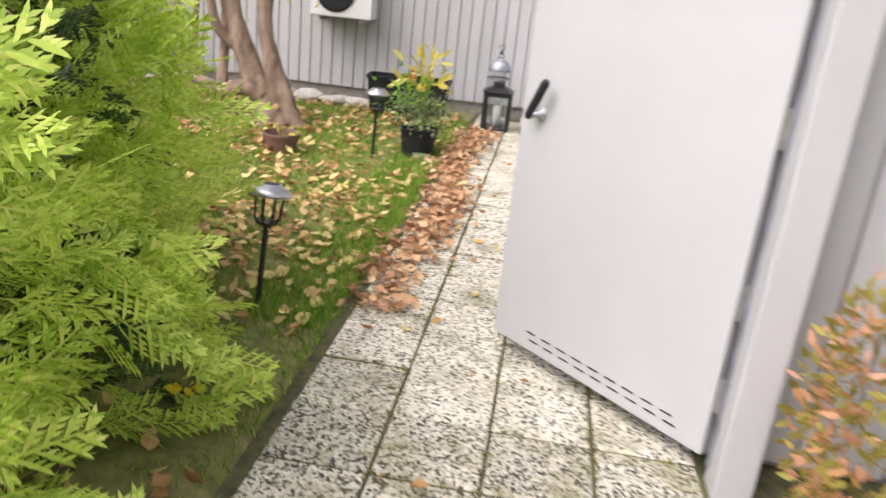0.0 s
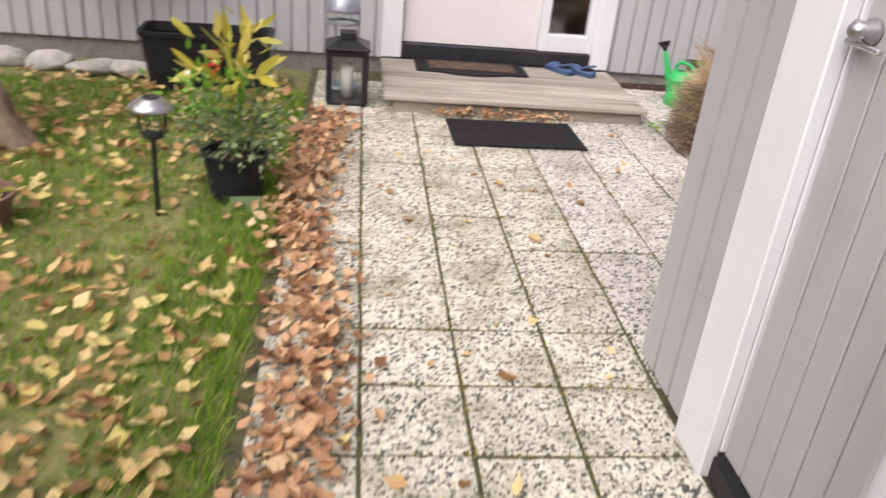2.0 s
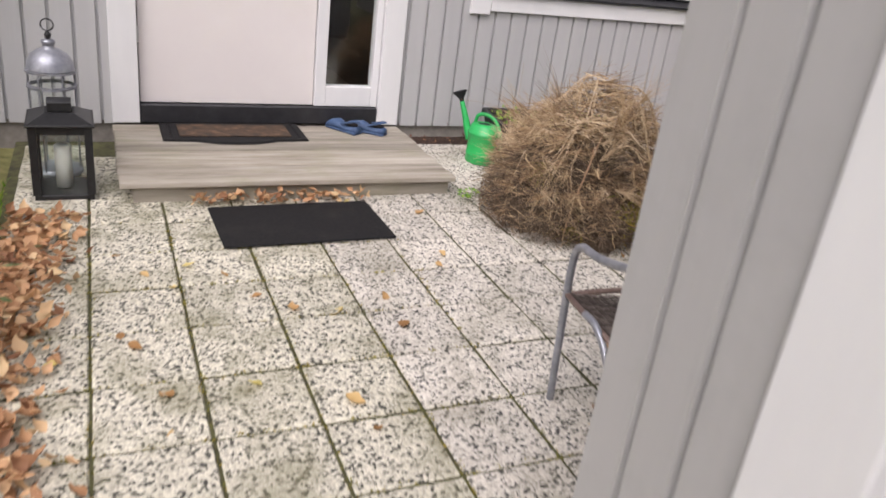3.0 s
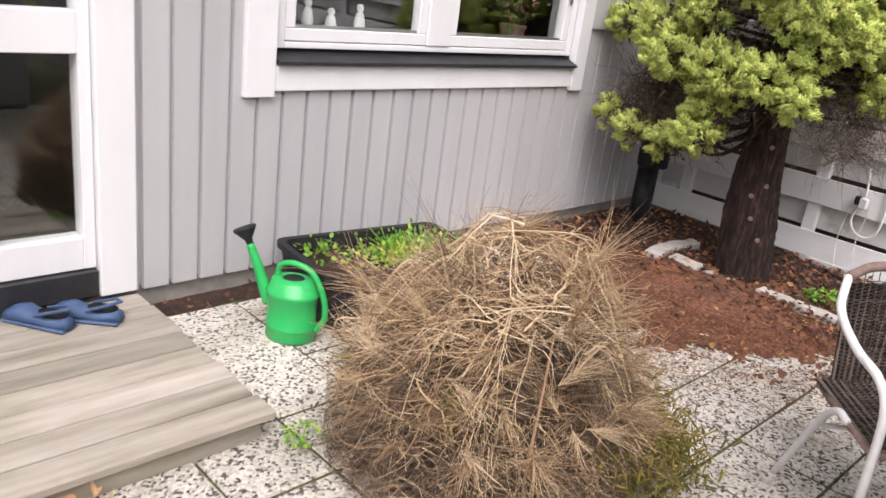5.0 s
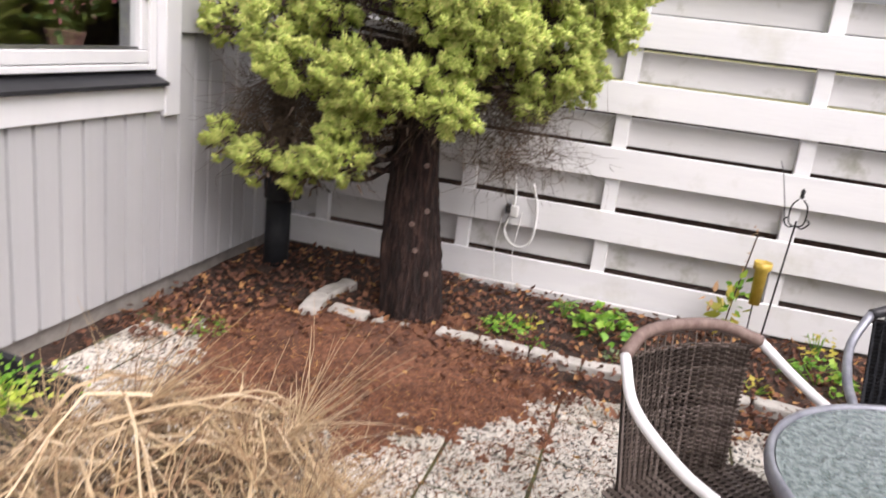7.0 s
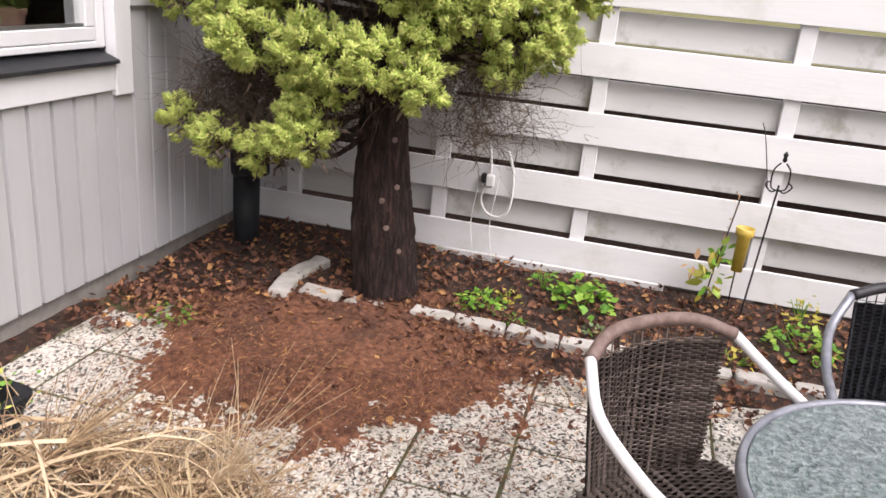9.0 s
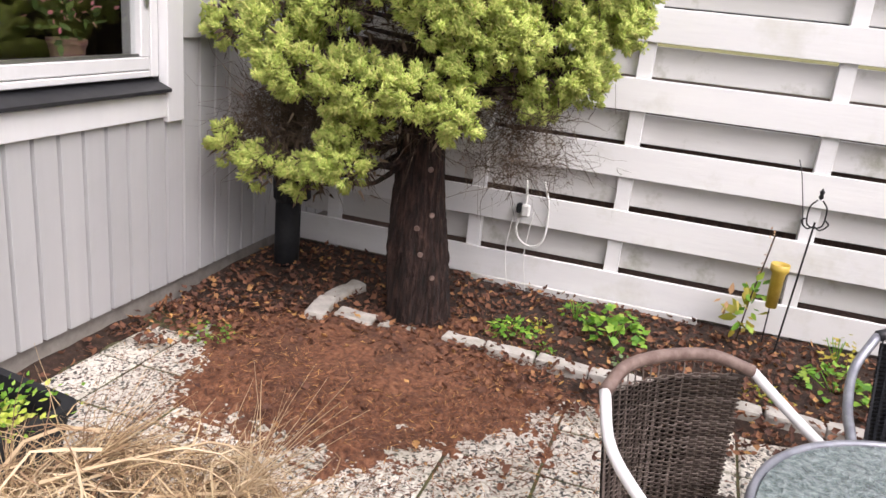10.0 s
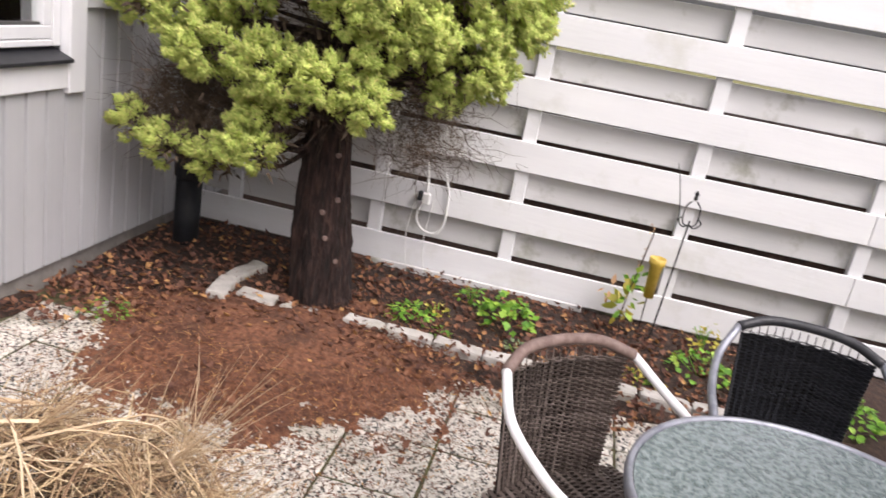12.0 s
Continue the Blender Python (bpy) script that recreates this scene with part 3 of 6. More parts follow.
def window():
    w = thing("window_1", pose(0, WALL, 0), "white two-light casement window with black metal sill", "window", kind="structure")
    for x0, x1, z0, z1 in ((2.135, 2.285, 0.93, 2.35), (4.41, 4.527, 0.93, 2.35)):
        part("casing", boxed(x0, x1, -0.05, 0.02, z0, z1, 0.004), "white", w)
    part("casing", boxed(2.287, 4.408, -0.045, 0.02, 0.955, 1.07, 0.004), "white", w)
    part("casing", boxed(2.287, 4.408, -0.045, 0.02, 2.2, 2.35, 0.004), "white", w)
    bm = bmesh.new()
    prof = [(-0.075, 1.075), (-0.075, 1.090), (0.05, 1.135), (0.05, 1.075)]
    a, b = [[bm.verts.new((x, y, z)) for y, z in prof] for x in (2.29, 4.405)]
    for k in range(4):
        bm.faces.new((a[k], a[(k + 1) % 4], b[(k + 1) % 4], b[k]))
    bm.faces.new(a), bm.faces.new(b[::-1])
    part("window_sill", bm, "sill_black", w, "sloping black metal sill")
    part("window_frame", boxed(2.29, 2.345, -0.005, 0.1, 1.137, 2.195, 0.004), "white", w)
    part("window_frame", boxed(4.355, 4.405, -0.005, 0.1, 1.137, 2.195, 0.004), "white", w)
    part("window_frame", boxed(2.347, 4.353, -0.004, 0.1, 1.137, 1.165, 0.004), "white", w)
    part("window_frame", boxed(2.347, 4.353, -0.004, 0.1, 2.14, 2.195, 0.004), "white", w)
    part("mullion", boxed(3.19, 3.35, -0.012, 0.1, 1.167, 2.138, 0.005), "white", w)
    for x0, x1 in ((2.349, 3.188), (3.352, 4.351)):
        s = part("sash", boxed(x0, x1, 0.0, 0.06, 1.169, 1.225, 0.004), "white", w)
        part("rail", boxed(x0, x0 + 0.055, 0.0, 0.06, 1.226, 2.08, 0.004), "white", s)
        part("rail", boxed(x1 - 0.055, x1, 0.0, 0.06, 1.226, 2.08, 0.004), "white", s)
        part("rail", boxed(x0, x1, 0.0, 0.06, 2.081, 2.137, 0.004), "white", s)
        part("bead", boxed(x0 + 0.055, x1 - 0.055, 0.012, 0.03, 1.226, 1.24), "steel", s)
        pane = part("pane", boxed(x0 + 0.055, x1 - 0.055, 0.03, 0.036, 1.24, 2.081), "pane", s, "clear reflecting glass pane")
        pane.visible_shadow = False
    part("latch", lathe([(0, -0.004), (0.014, -0.004), (0.014, 0.004), (0, 0.004)], 16), "steel", w).matrix_basis = pose(4.325, -0.008, 1.47, 90) @ Matrix.Diagonal((1, 2.4, 1, 1))
    tagged(part("inner_sill", boxed(2.295, 4.40, WALL + 0.205, WALL + 0.4, 1.10, 1.135, 0.006), "white"), "white inner window sill", "window sill", kind="structure")


entrance()
window()
boards(wall_north, [(-6.38, -0.13, 0.115, 2.75), (1.5626, 2.2136, 0.115, 2.75), (2.2136, 4.427, 0.115, 1.0), (4.427, 7.4, 0.115, 2.75)], WALL, 0.1302)
tagged(part("batten", boxed(4.53, 5.12, WALL - 0.045, WALL - 0.0225, 1.31, 1.62, 0.003), "clad"), "grey painted cover board beside the window", "trim", kind="structure")


def deck():
    d = thing("deck_step", pose(0, 0, 0), "low weathered wooden plank step before the door", "step")
    n, y0, y1 = 8, 6.33, 7.415
    w = (y1 - y0) / n
    for i in range(n):
        x0, x1 = -0.205 + rng.uniform(-0.006, 0.006), 1.662 + rng.uniform(-0.008, 0.008)
        part("plank", boxed(x0, x1, y0 + i * w + 0.005, y0 + (i + 1) * w - 0.005, 0.088, 0.12 + rng.uniform(-0.002, 0.002), 0.005), "deck", d)
    part("riser", boxed(-0.14, 1.64, 6.375, 6.41, -0.02, 0.087, 0.004), "deck", d)
    part("side_board", boxed(1.60, 1.64, 6.412, 7.41, -0.02, 0.087, 0.004), "deck", d)
    part("side_board", boxed(-0.14, -0.10, 6.412, 7.41, -0.02, 0.087, 0.004), "deck", d)


deck()


# ---- shed and gate ----
SX = 0.72
bm = bmesh.new()
box(bm, SX, SX + 0.12, 0.92, 1.92, 0.04, 2.1)
box(bm, SX, SX + 0.12, 2.88, 3.48, 0.04, 2.1)
box(bm, SX, SX + 0.12, 1.92, 2.88, 2.0, 2.1)
box(bm, SX + 0.12, 2.5, 3.36, 3.48, 0.04, 2.1)
box(bm, 2.38, 2.5, 0.92, 3.36, 0.04, 2.1)
box(bm, SX + 0.12, 2.38, 0.92, 1.04, 0.04, 2.1)
wall_shed = tagged(part("wall_shed", bm, "shed"), "grey boarded shed wall beside the path", "wall", kind="structure")
tagged(part("shed_plinth", boxed(SX + 0.02, 2.48, 0.94, 3.46, -0.2, 0.039), "concrete"), "dark concrete plinth under the shed", "foundation", kind="structure")
tagged(part("shed_roof", boxed(SX - 0.06, 2.6, 0.8, 3.56, 2.11, 2.2), "roof"), "dark felt shed roof", "roof", kind="structure")
boards(wall_shed, [(3.065, 3.49, 0.03, 2.1), (0.94, 1.755, 0.03, 2.1)], SX, 0.145, material="shed", along="y")
boards(wall_shed, [(SX - 0.02, 2.52, 0.03, 2.1)], 3.48, 0.145, material="shed", along="back")
boards(wall_shed, [(SX, 2.5, 0.03, 2.1)], 0.92, 0.145, material="clad")


def shed_door():
    d = thing("door_2", pose(SX, 0, 0), "grey boarded shed door in white casing", "door", kind="structure")
    part("casing", boxed(-0.045, 0.0, 2.855, 3.06, 0.0, 2.09, 0.005), "white", d, "chipped white painted casing")
    part("casing", boxed(-0.045, 0.0, 1.76, 1.90, 0.0, 2.09, 0.005), "white", d)
    part("casing", boxed(-0.043, 0.0, 1.902, 2.853, 1.97, 2.09, 0.005), "white", d)
    part("jamb", boxed(0.001, 0.06, 2.853, 2.8785, 0.1, 1.968, 0.003), "white", d)
    leaf = part("door_leaf", boxed(0.03, 0.07, 1.905, 2.85, 0.12, 1.965), "shed", d)
    n = 9
    for i in range(n):
        y0 = 1.905 + i * 0.944 / n
        part("board", boxed(0.012, 0.029, y0 + 0.003, y0 + 0.944 / n - 0.003, 0.10, 1.965, 0.004), "shed", leaf)
    part("threshold", boxed(-0.02, 0.1, 1.905, 2.85, 0.0, 0.095, 0.006), "black_plastic", d, "dark worn threshold board")
    bm = lathe([(0, 0), (0.028, 0), (0.03, 0.012), (0.02, 0.03), (0.024, 0.05), (0.012, 0.062), (0, 0.064)], 20)
    part("knob", bm, "steel", d, "small metal knob", True).matrix_basis = pose(0.012, 2.80, 1.355, 0, -90)
    bm = boxed(-0.008, 0.008, -0.075, 0.055, -0.006, 0.006, 0.003)
    part("latch", bm, "steel", d, "flat metal latch bar").matrix_basis = pose(-0.02, 2.79, 1.325, 0, 12, 0)
    bm = lathe([(0, 0), (0.022, 0), (0.022, 0.012), (0.014, 0.016), (0, 0.016)], 20)
    part("lock", bm, "black_metal", d, "dark round lock").matrix_basis = pose(0.012, 2.80, 1.495, 0, -90)


shed_door()


def gate():
    g = thing("gate", pose(0.705, 0.795, 0.0, 0, 0, GATE), "smooth light grey gate standing open, black lever handle", "gate")
    L, H = 1.045, 1.95
    part("panel", boxed(0.012, L, -0.02, 0.02, 0.075, H, 0.006, 2), "gate", g)
    for r in range(2):
        for i in range(9):
            x = 0.12 + i * 0.083 + r * 0.02
            part("vent_slot", boxed(x, x + 0.05, 0.0195, 0.0215, 0.118 + r * 0.03, 0.124 + r * 0.03), "black_plastic", g)
    bm = lathe([(0, 0), (0.026, 0), (0.026, 0.006), (0.013, 0.01), (0.013, 0.05), (0, 0.05)], 20)
    part("handle_base", bm, "steel", g, "polished round handle base", True).matrix_basis = pose(L - 0.105, 0.02, 1.008, -90)
    bm = tube(bmesh.new(), [(L - 0.08, 0.068, 0.992), (L - 0.085, 0.07, 1.002), (L - 0.155, 0.075, 1.13), (L - 0.161, 0.075, 1.14)], [0.012, 0.016, 0.016, 0.011], 12)
    part("lever", bm, "black_plastic", g, "black plastic lever grip", True)
    for z in (0.3, 0.62, 1.15, 1.75):
        bm = tube(bmesh.new(), [(0.0, 0.005, z - 0.06), (0.0, 0.005, z + 0.06)], 0.012, 10)
        part("hinge", bm, "steel", g, "pale metal hinge barrel")


gate()
p = thing("gate_post", pose(0, 0, 0), "pale grey square gate post with rounded edges", "post")
part("post", boxed(0.715, 0.835, 0.67, 0.798, -0.2, 2.1, 0.008, 2), "gate", p)
part("back_strip", boxed(0.706, 0.714, 0.762, 0.786, 0.05, 2.0), "alu_dull", p, "narrow dull metal hinge strip")


tagged(part("gate_side_panel", boxed(0.742, 0.80, 0.802, 0.896, -0.1, 2.1, 0.004), "clad"), "narrow grey panel between gate post and shed", "panel", kind="structure")


# ---- white fence ----
def fence():
    f = thing("fence", pose(0, 0, 0), "white horizontal board fence with staggered boards, weathered", "fence")
    FX = 5.63
    for y in (1.6, 2.55, 3.51, 4.46, 5.41, 6.23, 7.15):
        part("post", boxed(FX + 0.022, FX + 0.075, y - 0.04, y + 0.04, -0.1, 2.75, 0.003), "fence_white", f)
    for i in range(8):
        z = 0.058 + i * 0.358
        for y0, y1 in ((1.2, 3.508), (3.512, 7.38)):
            part("board", boxed(FX, FX + 0.021, y0, y1, z, z + 0.172, 0.003), "fence_white", f)
            zb = z + 0.172 + 0.011 + rng.uniform(-0.006, 0.008)
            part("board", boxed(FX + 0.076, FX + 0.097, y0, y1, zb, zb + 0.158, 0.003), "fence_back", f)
    part("loose_strip", boxed(FX - 0.05, FX - 0.03, 4.9, 6.2, 0.0, 0.075, 0.004), "fence_back", f, "grey loose strip along the fence foot")
    for y0, y1 in ((1.2, 4.2), (4.21, 7.42)):
        part("ground_board", boxed(FX + 0.03, FX + 0.07, y0, y1, -0.05, 0.05, 0.004), "concrete", f)


fence()
# added backing and ground strip, kept dark so the fence slits read dark
tagged(part("slit_backing", boxed(6.4, 6.6, -3, 8, -0.3, 1.25), "soil"), "unseen dark backing added to darken the fence slits", "bank", kind="structure")
tagged(part("slit_ground", boxed(5.76, 9.5, -3, 8, -0.3, -0.03), "soil"), "added ground strip, dark to keep the fence slits dark", "ground", kind="structure")


# ---- lawn things ----
def on_lawn(n, x0, x1, y0, y1, keep=None):
    p = np.stack([rng.uniform(x0, x1, n), rng.uniform(y0, y1, n), np.zeros(n)], 1)
    return p if keep is None else p[keep(p)]


n = 82000
p = on_lawn(n, -4.6, -0.74, -1.3, 6.7, lambda q: rng.uniform(size=len(q)) < np.clip((q[:, 1] + 1.0) / 2.6, 0.35, 1))
n = len(p)
edge = on_lawn(9000, -1.15, -0.76, 1.4, 6.6)
p = np.concatenate([p, edge])
d = np.stack([rng.normal(size=len(p)) * 0.45, rng.normal(size=len(p)) * 0.45, np.ones(len(p))], 1)
s = rng.uniform(0.035, 0.075, len(p))
s[n:] *= 1.5
me = scatter_mesh("grass", BLADE_V, BLADE_F, p - [0, 0, 0.012], frames_from(d, rng.uniform(0, 6.28, len(p))), np.stack([np.full(len(p), 0.006), s, s], 1))
tagged(part_mesh("grass", me, "blade"), "short green grass blades on the lawn", "grass", kind="stuff")


def flat_leaves(name, p, size, tilt, material, label, lift=0.02):
    """Fallen leaves lying on the ground, some curled."""
    n = len(p)
    a = rng.uniform(0, math.tau, n)
    d = np.stack([np.cos(a), np.sin(a), rng.normal(size=n) * tilt], 1)
    s = size * rng.uniform(0.6, 1.25, n)
    t = rng.normal(size=n) * tilt * 1.2
    q = p + np.stack([np.zeros(n), np.zeros(n), rng.uniform(0.2, 1, n) * lift], 1)
    me = scatter_mesh(name, FALLEN_V, FALLEN_F, q, frames_from(d, t), np.stack([s * rng.uniform(0.5, 1.0, n), s, s * rng.uniform(0.4, 2.2, n)], 1))
    return tagged(part_mesh(name, me, material), label, "leaves", kind="stuff")


p = on_lawn(8200, -4.6, -0.85, -0.6, 6.8, lambda q: rng.uniform(size=len(q)) < 0.62 + 0.45 * np.sin(q[:, 0] * 2.1 + 1) * np.sin(q[:, 1] * 1.7))
flat_leaves("fallen_leaves", p + [0, 0, 0.012], 0.072, 0.4, "leaf_litter", "yellow and tan leaves scattered on the lawn", 0.03)
n = 1500
y = 1.6 + 4.6 * rng.uniform(0, 1, n) ** 0.8
x = -0.60 + rng.normal(size=n) * 0.09 + 0.05 * np.sin(y * 2.3) - 0.02 * (y - 4)
flat_leaves("leaf_drift", np.stack([x, y, np.zeros(n)], 1), 0.062, 0.45, "leaf_brown", "drift of curled brown leaves along the path edge", 0.05)
p = np.concatenate([on_lawn(46, -0.6, 0.65, 1.0, 6.0), on_lawn(30, 0.7, 3.0, 3.7, 6.3), on_lawn(12, -0.7, 0.4, -0.8, 1.0)])
flat_leaves("stray_leaves", p, 0.065, 0.3, "leaf_litter", "single dry leaves lying on the slabs", 0.012)
n = 110
flat_leaves("step_leaves", np.stack([rng.uniform(0.15, 1.1, n), 6.33 - np.abs(rng.normal(size=n)) * 0.03, np.full(n, 0.006)], 1), 0.05, 0.5, "leaf_brown", "dry leaves gathered at the foot of the step", 0.05)
p = np.concatenate([on_lawn(4200, 4.25, 5.58, 3.8, 7.42), on_lawn(170, 3.5, 4.7, 4.9, 7.1), on_lawn(70, 1.75, 3.9, 7.3, 7.44), on_lawn(260, 3.95, 4.5, 7.12, 7.43), on_lawn(130, 4.1, 4.6, 6.7, 7.2)])
z = np.where(p[:, 0] > 4.5, 0.045, 0.03)
flat_leaves("bed_leaves", p + np.stack([z * 0, z * 0, z], 1), 0.036, 0.45, "leaf_bed", "brown and orange leaves on the soil bed", 0.02)
# needles and bits strewn over the reddish litter
n = 19000
p = np.stack([4.12 + rng.normal(size=n) * 0.58, 6.15 + rng.normal(size=n) * 0.62, np.full(n, 0.035)], 1)
p = p[(p[:, 1] < 7.4) & (p[:, 0] < 5.4)]
p[:, 2] += np.where(np.hypot((p[:, 0] - 4.42) / 0.82, (p[:, 1] - 6.24) / 0.85) > 1, -0.03, 0.012)
a = rng.uniform(0, 6.28, len(p))
s = rng.uniform(0.008, 0.045, len(p))
me = scatter_mesh("needles", BLADE_V, BLADE_F, p, frames_from(np.stack([np.cos(a), np.sin(a), rng.normal(size=len(p)) * 0.15], 1), rng.normal(size=len(p)) * 0.5), np.stack([np.full(len(p), 0.0035), s, s], 1))
tagged(part_mesh("fallen_needles", me, "leaf_bed"), "thin brown needles strewn under the tree", "litter", kind="stuff")


def gnarled_tree():
    t = thing("garden_tree", pose(-2.38, 5.36, 0), "gnarled tan fruit tree with low bent limbs", "tree")
    def stem(name, pts, r0, r1, sides, lump, flare=0.0):
        pp = spline(pts, 8)
        bm = tube(bmesh.new(), pp, [r0 + (r1 - r0) * i / (len(pp) - 1) + flare * max(0, 0.14 - pp[i].z) for i in range(len(pp))], sides)
        for v in bm.verts:
            v.co += lump * Vector(noise.noise_vector((v.co.x * 6, v.co.y * 6, v.co.z * 3))) + 0.35 * lump * Vector(noise.noise_vector((v.co.x * 19, v.co.y * 19, v.co.z * 6)))
        part(name, bm, "bark_tan", t, smooth=True)

    stem("trunk", [(-0.05, 0, -0.1), (-0.07, 0, 0.08), (-0.16, 0.02, 0.25), (-0.28, 0.04, 0.45), (-0.36, 0.05, 0.65), (-0.48, 0.08, 1.0), (-0.6, 0.1, 1.9)], 0.125, 0.08, 18, 0.03, 0.3)
    stem("trunk", [(0.11, 0.0, -0.1), (0.11, 0.0, 0.05), (0.05, 0.02, 0.22), (-0.03, 0.04, 0.4), (-0.10, 0.06, 0.62), (-0.17, 0.08, 0.95), (-0.15, 0.1, 1.9)], 0.105, 0.07, 18, 0.028, 0.4)
    stem("limb", [(-0.14, -0.02, 0.24), (-0.24, -0.04, 0.31), (-0.34, -0.05, 0.31), (-0.46, -0.05, 0.27), (-0.58, -0.03, 0.26), (-0.76, 0.0, 0.33), (-0.9, 0.02, 0.40)], 0.08, 0.045, 14, 0.02)
    stem("limb", [(-0.88, 0.02, 0.38), (-0.93, 0.03, 0.58), (-0.97, 0.04, 0.78), (-1.0, 0.05, 1.6)], 0.036, 0.03, 10, 0.01)
    stem("limb", [(-0.80, 0.01, 0.35), (-0.82, 0.04, 0.55), (-0.81, 0.05, 0.78), (-0.78, 0.06, 1.6)], 0.036, 0.03, 10, 0.01)
    stem("limb", [(-0.53, 0.0, 0.28), (-0.56, 0.08, 0.45), (-0.56, 0.12, 0.75), (-0.5, 0.15, 1.6)], 0.052, 0.045, 10, 0.012)
    stem("limb", [(-0.9, 0.02, 0.40), (-0.97, 0.0, 0.52), (-1.05, -0.02, 0.68)], 0.016, 0.006, 8, 0.004)
    stem("limb", [(-0.36, 0.04, 0.63), (-0.48, -0.02, 0.72), (-0.56, -0.08, 0.86), (-0.62, -0.1, 1.2)], 0.055, 0.035, 10, 0.015)
    bm = lathe([(0, 0), (0.02, 0.0), (0.03, 0.01), (0.018, 0.016), (0, 0.016)], 12)
    part("fungus", bm, "leaf_litter", t, "orange bracket fungus").matrix_basis = pose(0.03, -0.125, 0.19, 70)
    c = rng.normal(size=(2600, 3)) * [0.75, 0.7, 0.45] + [-0.35, 0.1, 2.35]
    part_mesh("crown", leaf_mass("crown", c, random_dirs(2600), 0.075), "plant_yellow", t)


gnarled_tree()


def solar_lamp(x, y, h=0.55, lean=0, back=0):
    lamp = thing("garden_lamp", pose(x, y, 0, back, lean), "grey plastic solar stake lamp in the lawn", "lamp", "solar stake lamps")
    part("stake", tube(bmesh.new(), [(0, 0, -0.08), (0, 0, h - 0.17)], 0.0125, 10), "black_metal", lamp)
    part("globe", lathe([(0.018, h - 0.175), (0.05, h - 0.165), (0.058, h - 0.13), (0.062, h - 0.06), (0.06, h - 0.045)], 20), "lantern_glass", lamp, "ribbed clear plastic globe", True)
    for k in range(8):
        a = k * math.tau / 8
        c, s_ = math.cos(a), math.sin(a)
        part("rib", tube(bmesh.new(), [(0.03 * c, 0.03 * s_, h - 0.175), (0.057 * c, 0.057 * s_, h - 0.15), (0.064 * c, 0.064 * s_, h - 0.05)], 0.004, 5), "black_metal", lamp)
    part("collar", lathe([(0, h - 0.19), (0.02, h - 0.19), (0.05, h - 0.172), (0.05, h - 0.165), (0, h - 0.165)], 20), "black_metal", lamp)
    cap = part("cap", lathe([(0, h - 0.046), (0.095, h - 0.05), (0.1, h - 0.042), (0.075, h - 0.02), (0.05, h - 0.004), (0.046, h), (0, h)], 28), "steel", lamp, "pale conical metal cap", True)
    part("solar_panel", lathe([(0, h + 0.001), (0.036, h + 0.001), (0.034, h + 0.004), (0, h + 0.004)], 20), "black_metal", cap)


solar_lamp(-1.10, 1.53, 0.55, 2, -9)
solar_lamp(-1.29, 4.54, 0.57, 1)


def pot(name, x, y, r0, r1, h, material, label):
    t = thing(name, pose(x, y, 0), label, "plant pot")
    part("pot", lathe([(0, 0.0), (r0, 0.0), (r1, h - 0.025), (r1 + 0.012, h - 0.022), (r1 + 0.014, h), (r1 - 0.004, h), (r1 - 0.012, h - 0.04), (0, h - 0.04)], 28), material, t, smooth=False)
    part("potting_soil", lathe([(0, h - 0.03), (r1 * 0.5, h - 0.032), (r1 - 0.012, h - 0.038), (r1 - 0.012, h - 0.05)], 20), "soil", t)
    return t


def leaves_at(n, centre, spread, size, material, parent, up=0.4, name="leaves", width=0.7, shape=0, label=""):
    c = np.asarray(centre) + rng.normal(size=(n, 3)) * spread
    d = (c - np.asarray(centre)) / np.asarray(spread) + random_dirs(n, up) * 0.8
    ob = part_mesh(name, leaf_mass(name, c, d, size, width, 0, shape), material, parent, label)
    ob["kind"] = "stuff"
    return ob


def stems(parent, n, base, spread, h, material="plant_grey", r=0.004):
    for k in range(n):
        a = rng.uniform(0, 6.28)
        q = rng.uniform(0.3, 1) * spread
        part("stem", tube(bmesh.new(), [base, (base[0] + q * 0.4 * math.cos(a), base[1] + q * 0.4 * math.sin(a), base[2] + h * 0.5), (base[0] + q * math.cos(a), base[1] + q * math.sin(a), base[2] + h)], r, 5), material, parent)


t = pot("brown_pot", -2.0, 4.39, 0.11, 0.14, 0.155, "terracotta", "low brown plastic pot with withered plant on grass")
leaves_at(26, (0, 0, 0.15), (0.06, 0.06, 0.02), 0.05, "plant_yellow", t)
stems(t, 4, (0, 0, 0.12), 0.06, 0.1)
t = pot("black_pot", -0.97, 4.80, 0.125, 0.15, 0.25, "black_plastic", "black plastic pot with grey-green bushy plants")
leaves_at(620, (0.0, 0, 0.36), (0.12, 0.12, 0.07), 0.042, "plant_grey", t, 0.6)
leaves_at(220, (0.05, 0, 0.44), (0.13, 0.1, 0.05), 0.05, "plant_grey", t, 1.2, width=0.25)
leaves_at(130, (-0.12, 0.05, 0.5), (0.1, 0.08, 0.07), 0.06, "plant", t, 0.4)
leaves_at(52, (0.03, 0.05, 0.60), (0.08, 0.06, 0.1), 0.17, "plant_yellow", t, 0.6, width=0.42, label="large yellow leaves")
leaves_at(12, (0.07, 0.05, 0.80), (0.03, 0.03, 0.05), 0.11, "plant_yellow", t, 1.2, width=0.4)
stems(t, 9, (0.0, 0, 0.2), 0.1, 0.45, "plant")
leaves_at(10, (-0.06, -0.03, 0.68), (0.012, 0.012, 0.015), 0.045, "red", t, 0, "red_flower", 0.9)
leaves_at(6, (0.13, -0.08, 0.46), (0.01, 0.01, 0.014), 0.03, "blue", t, 0, "blue_flower", 0.9)
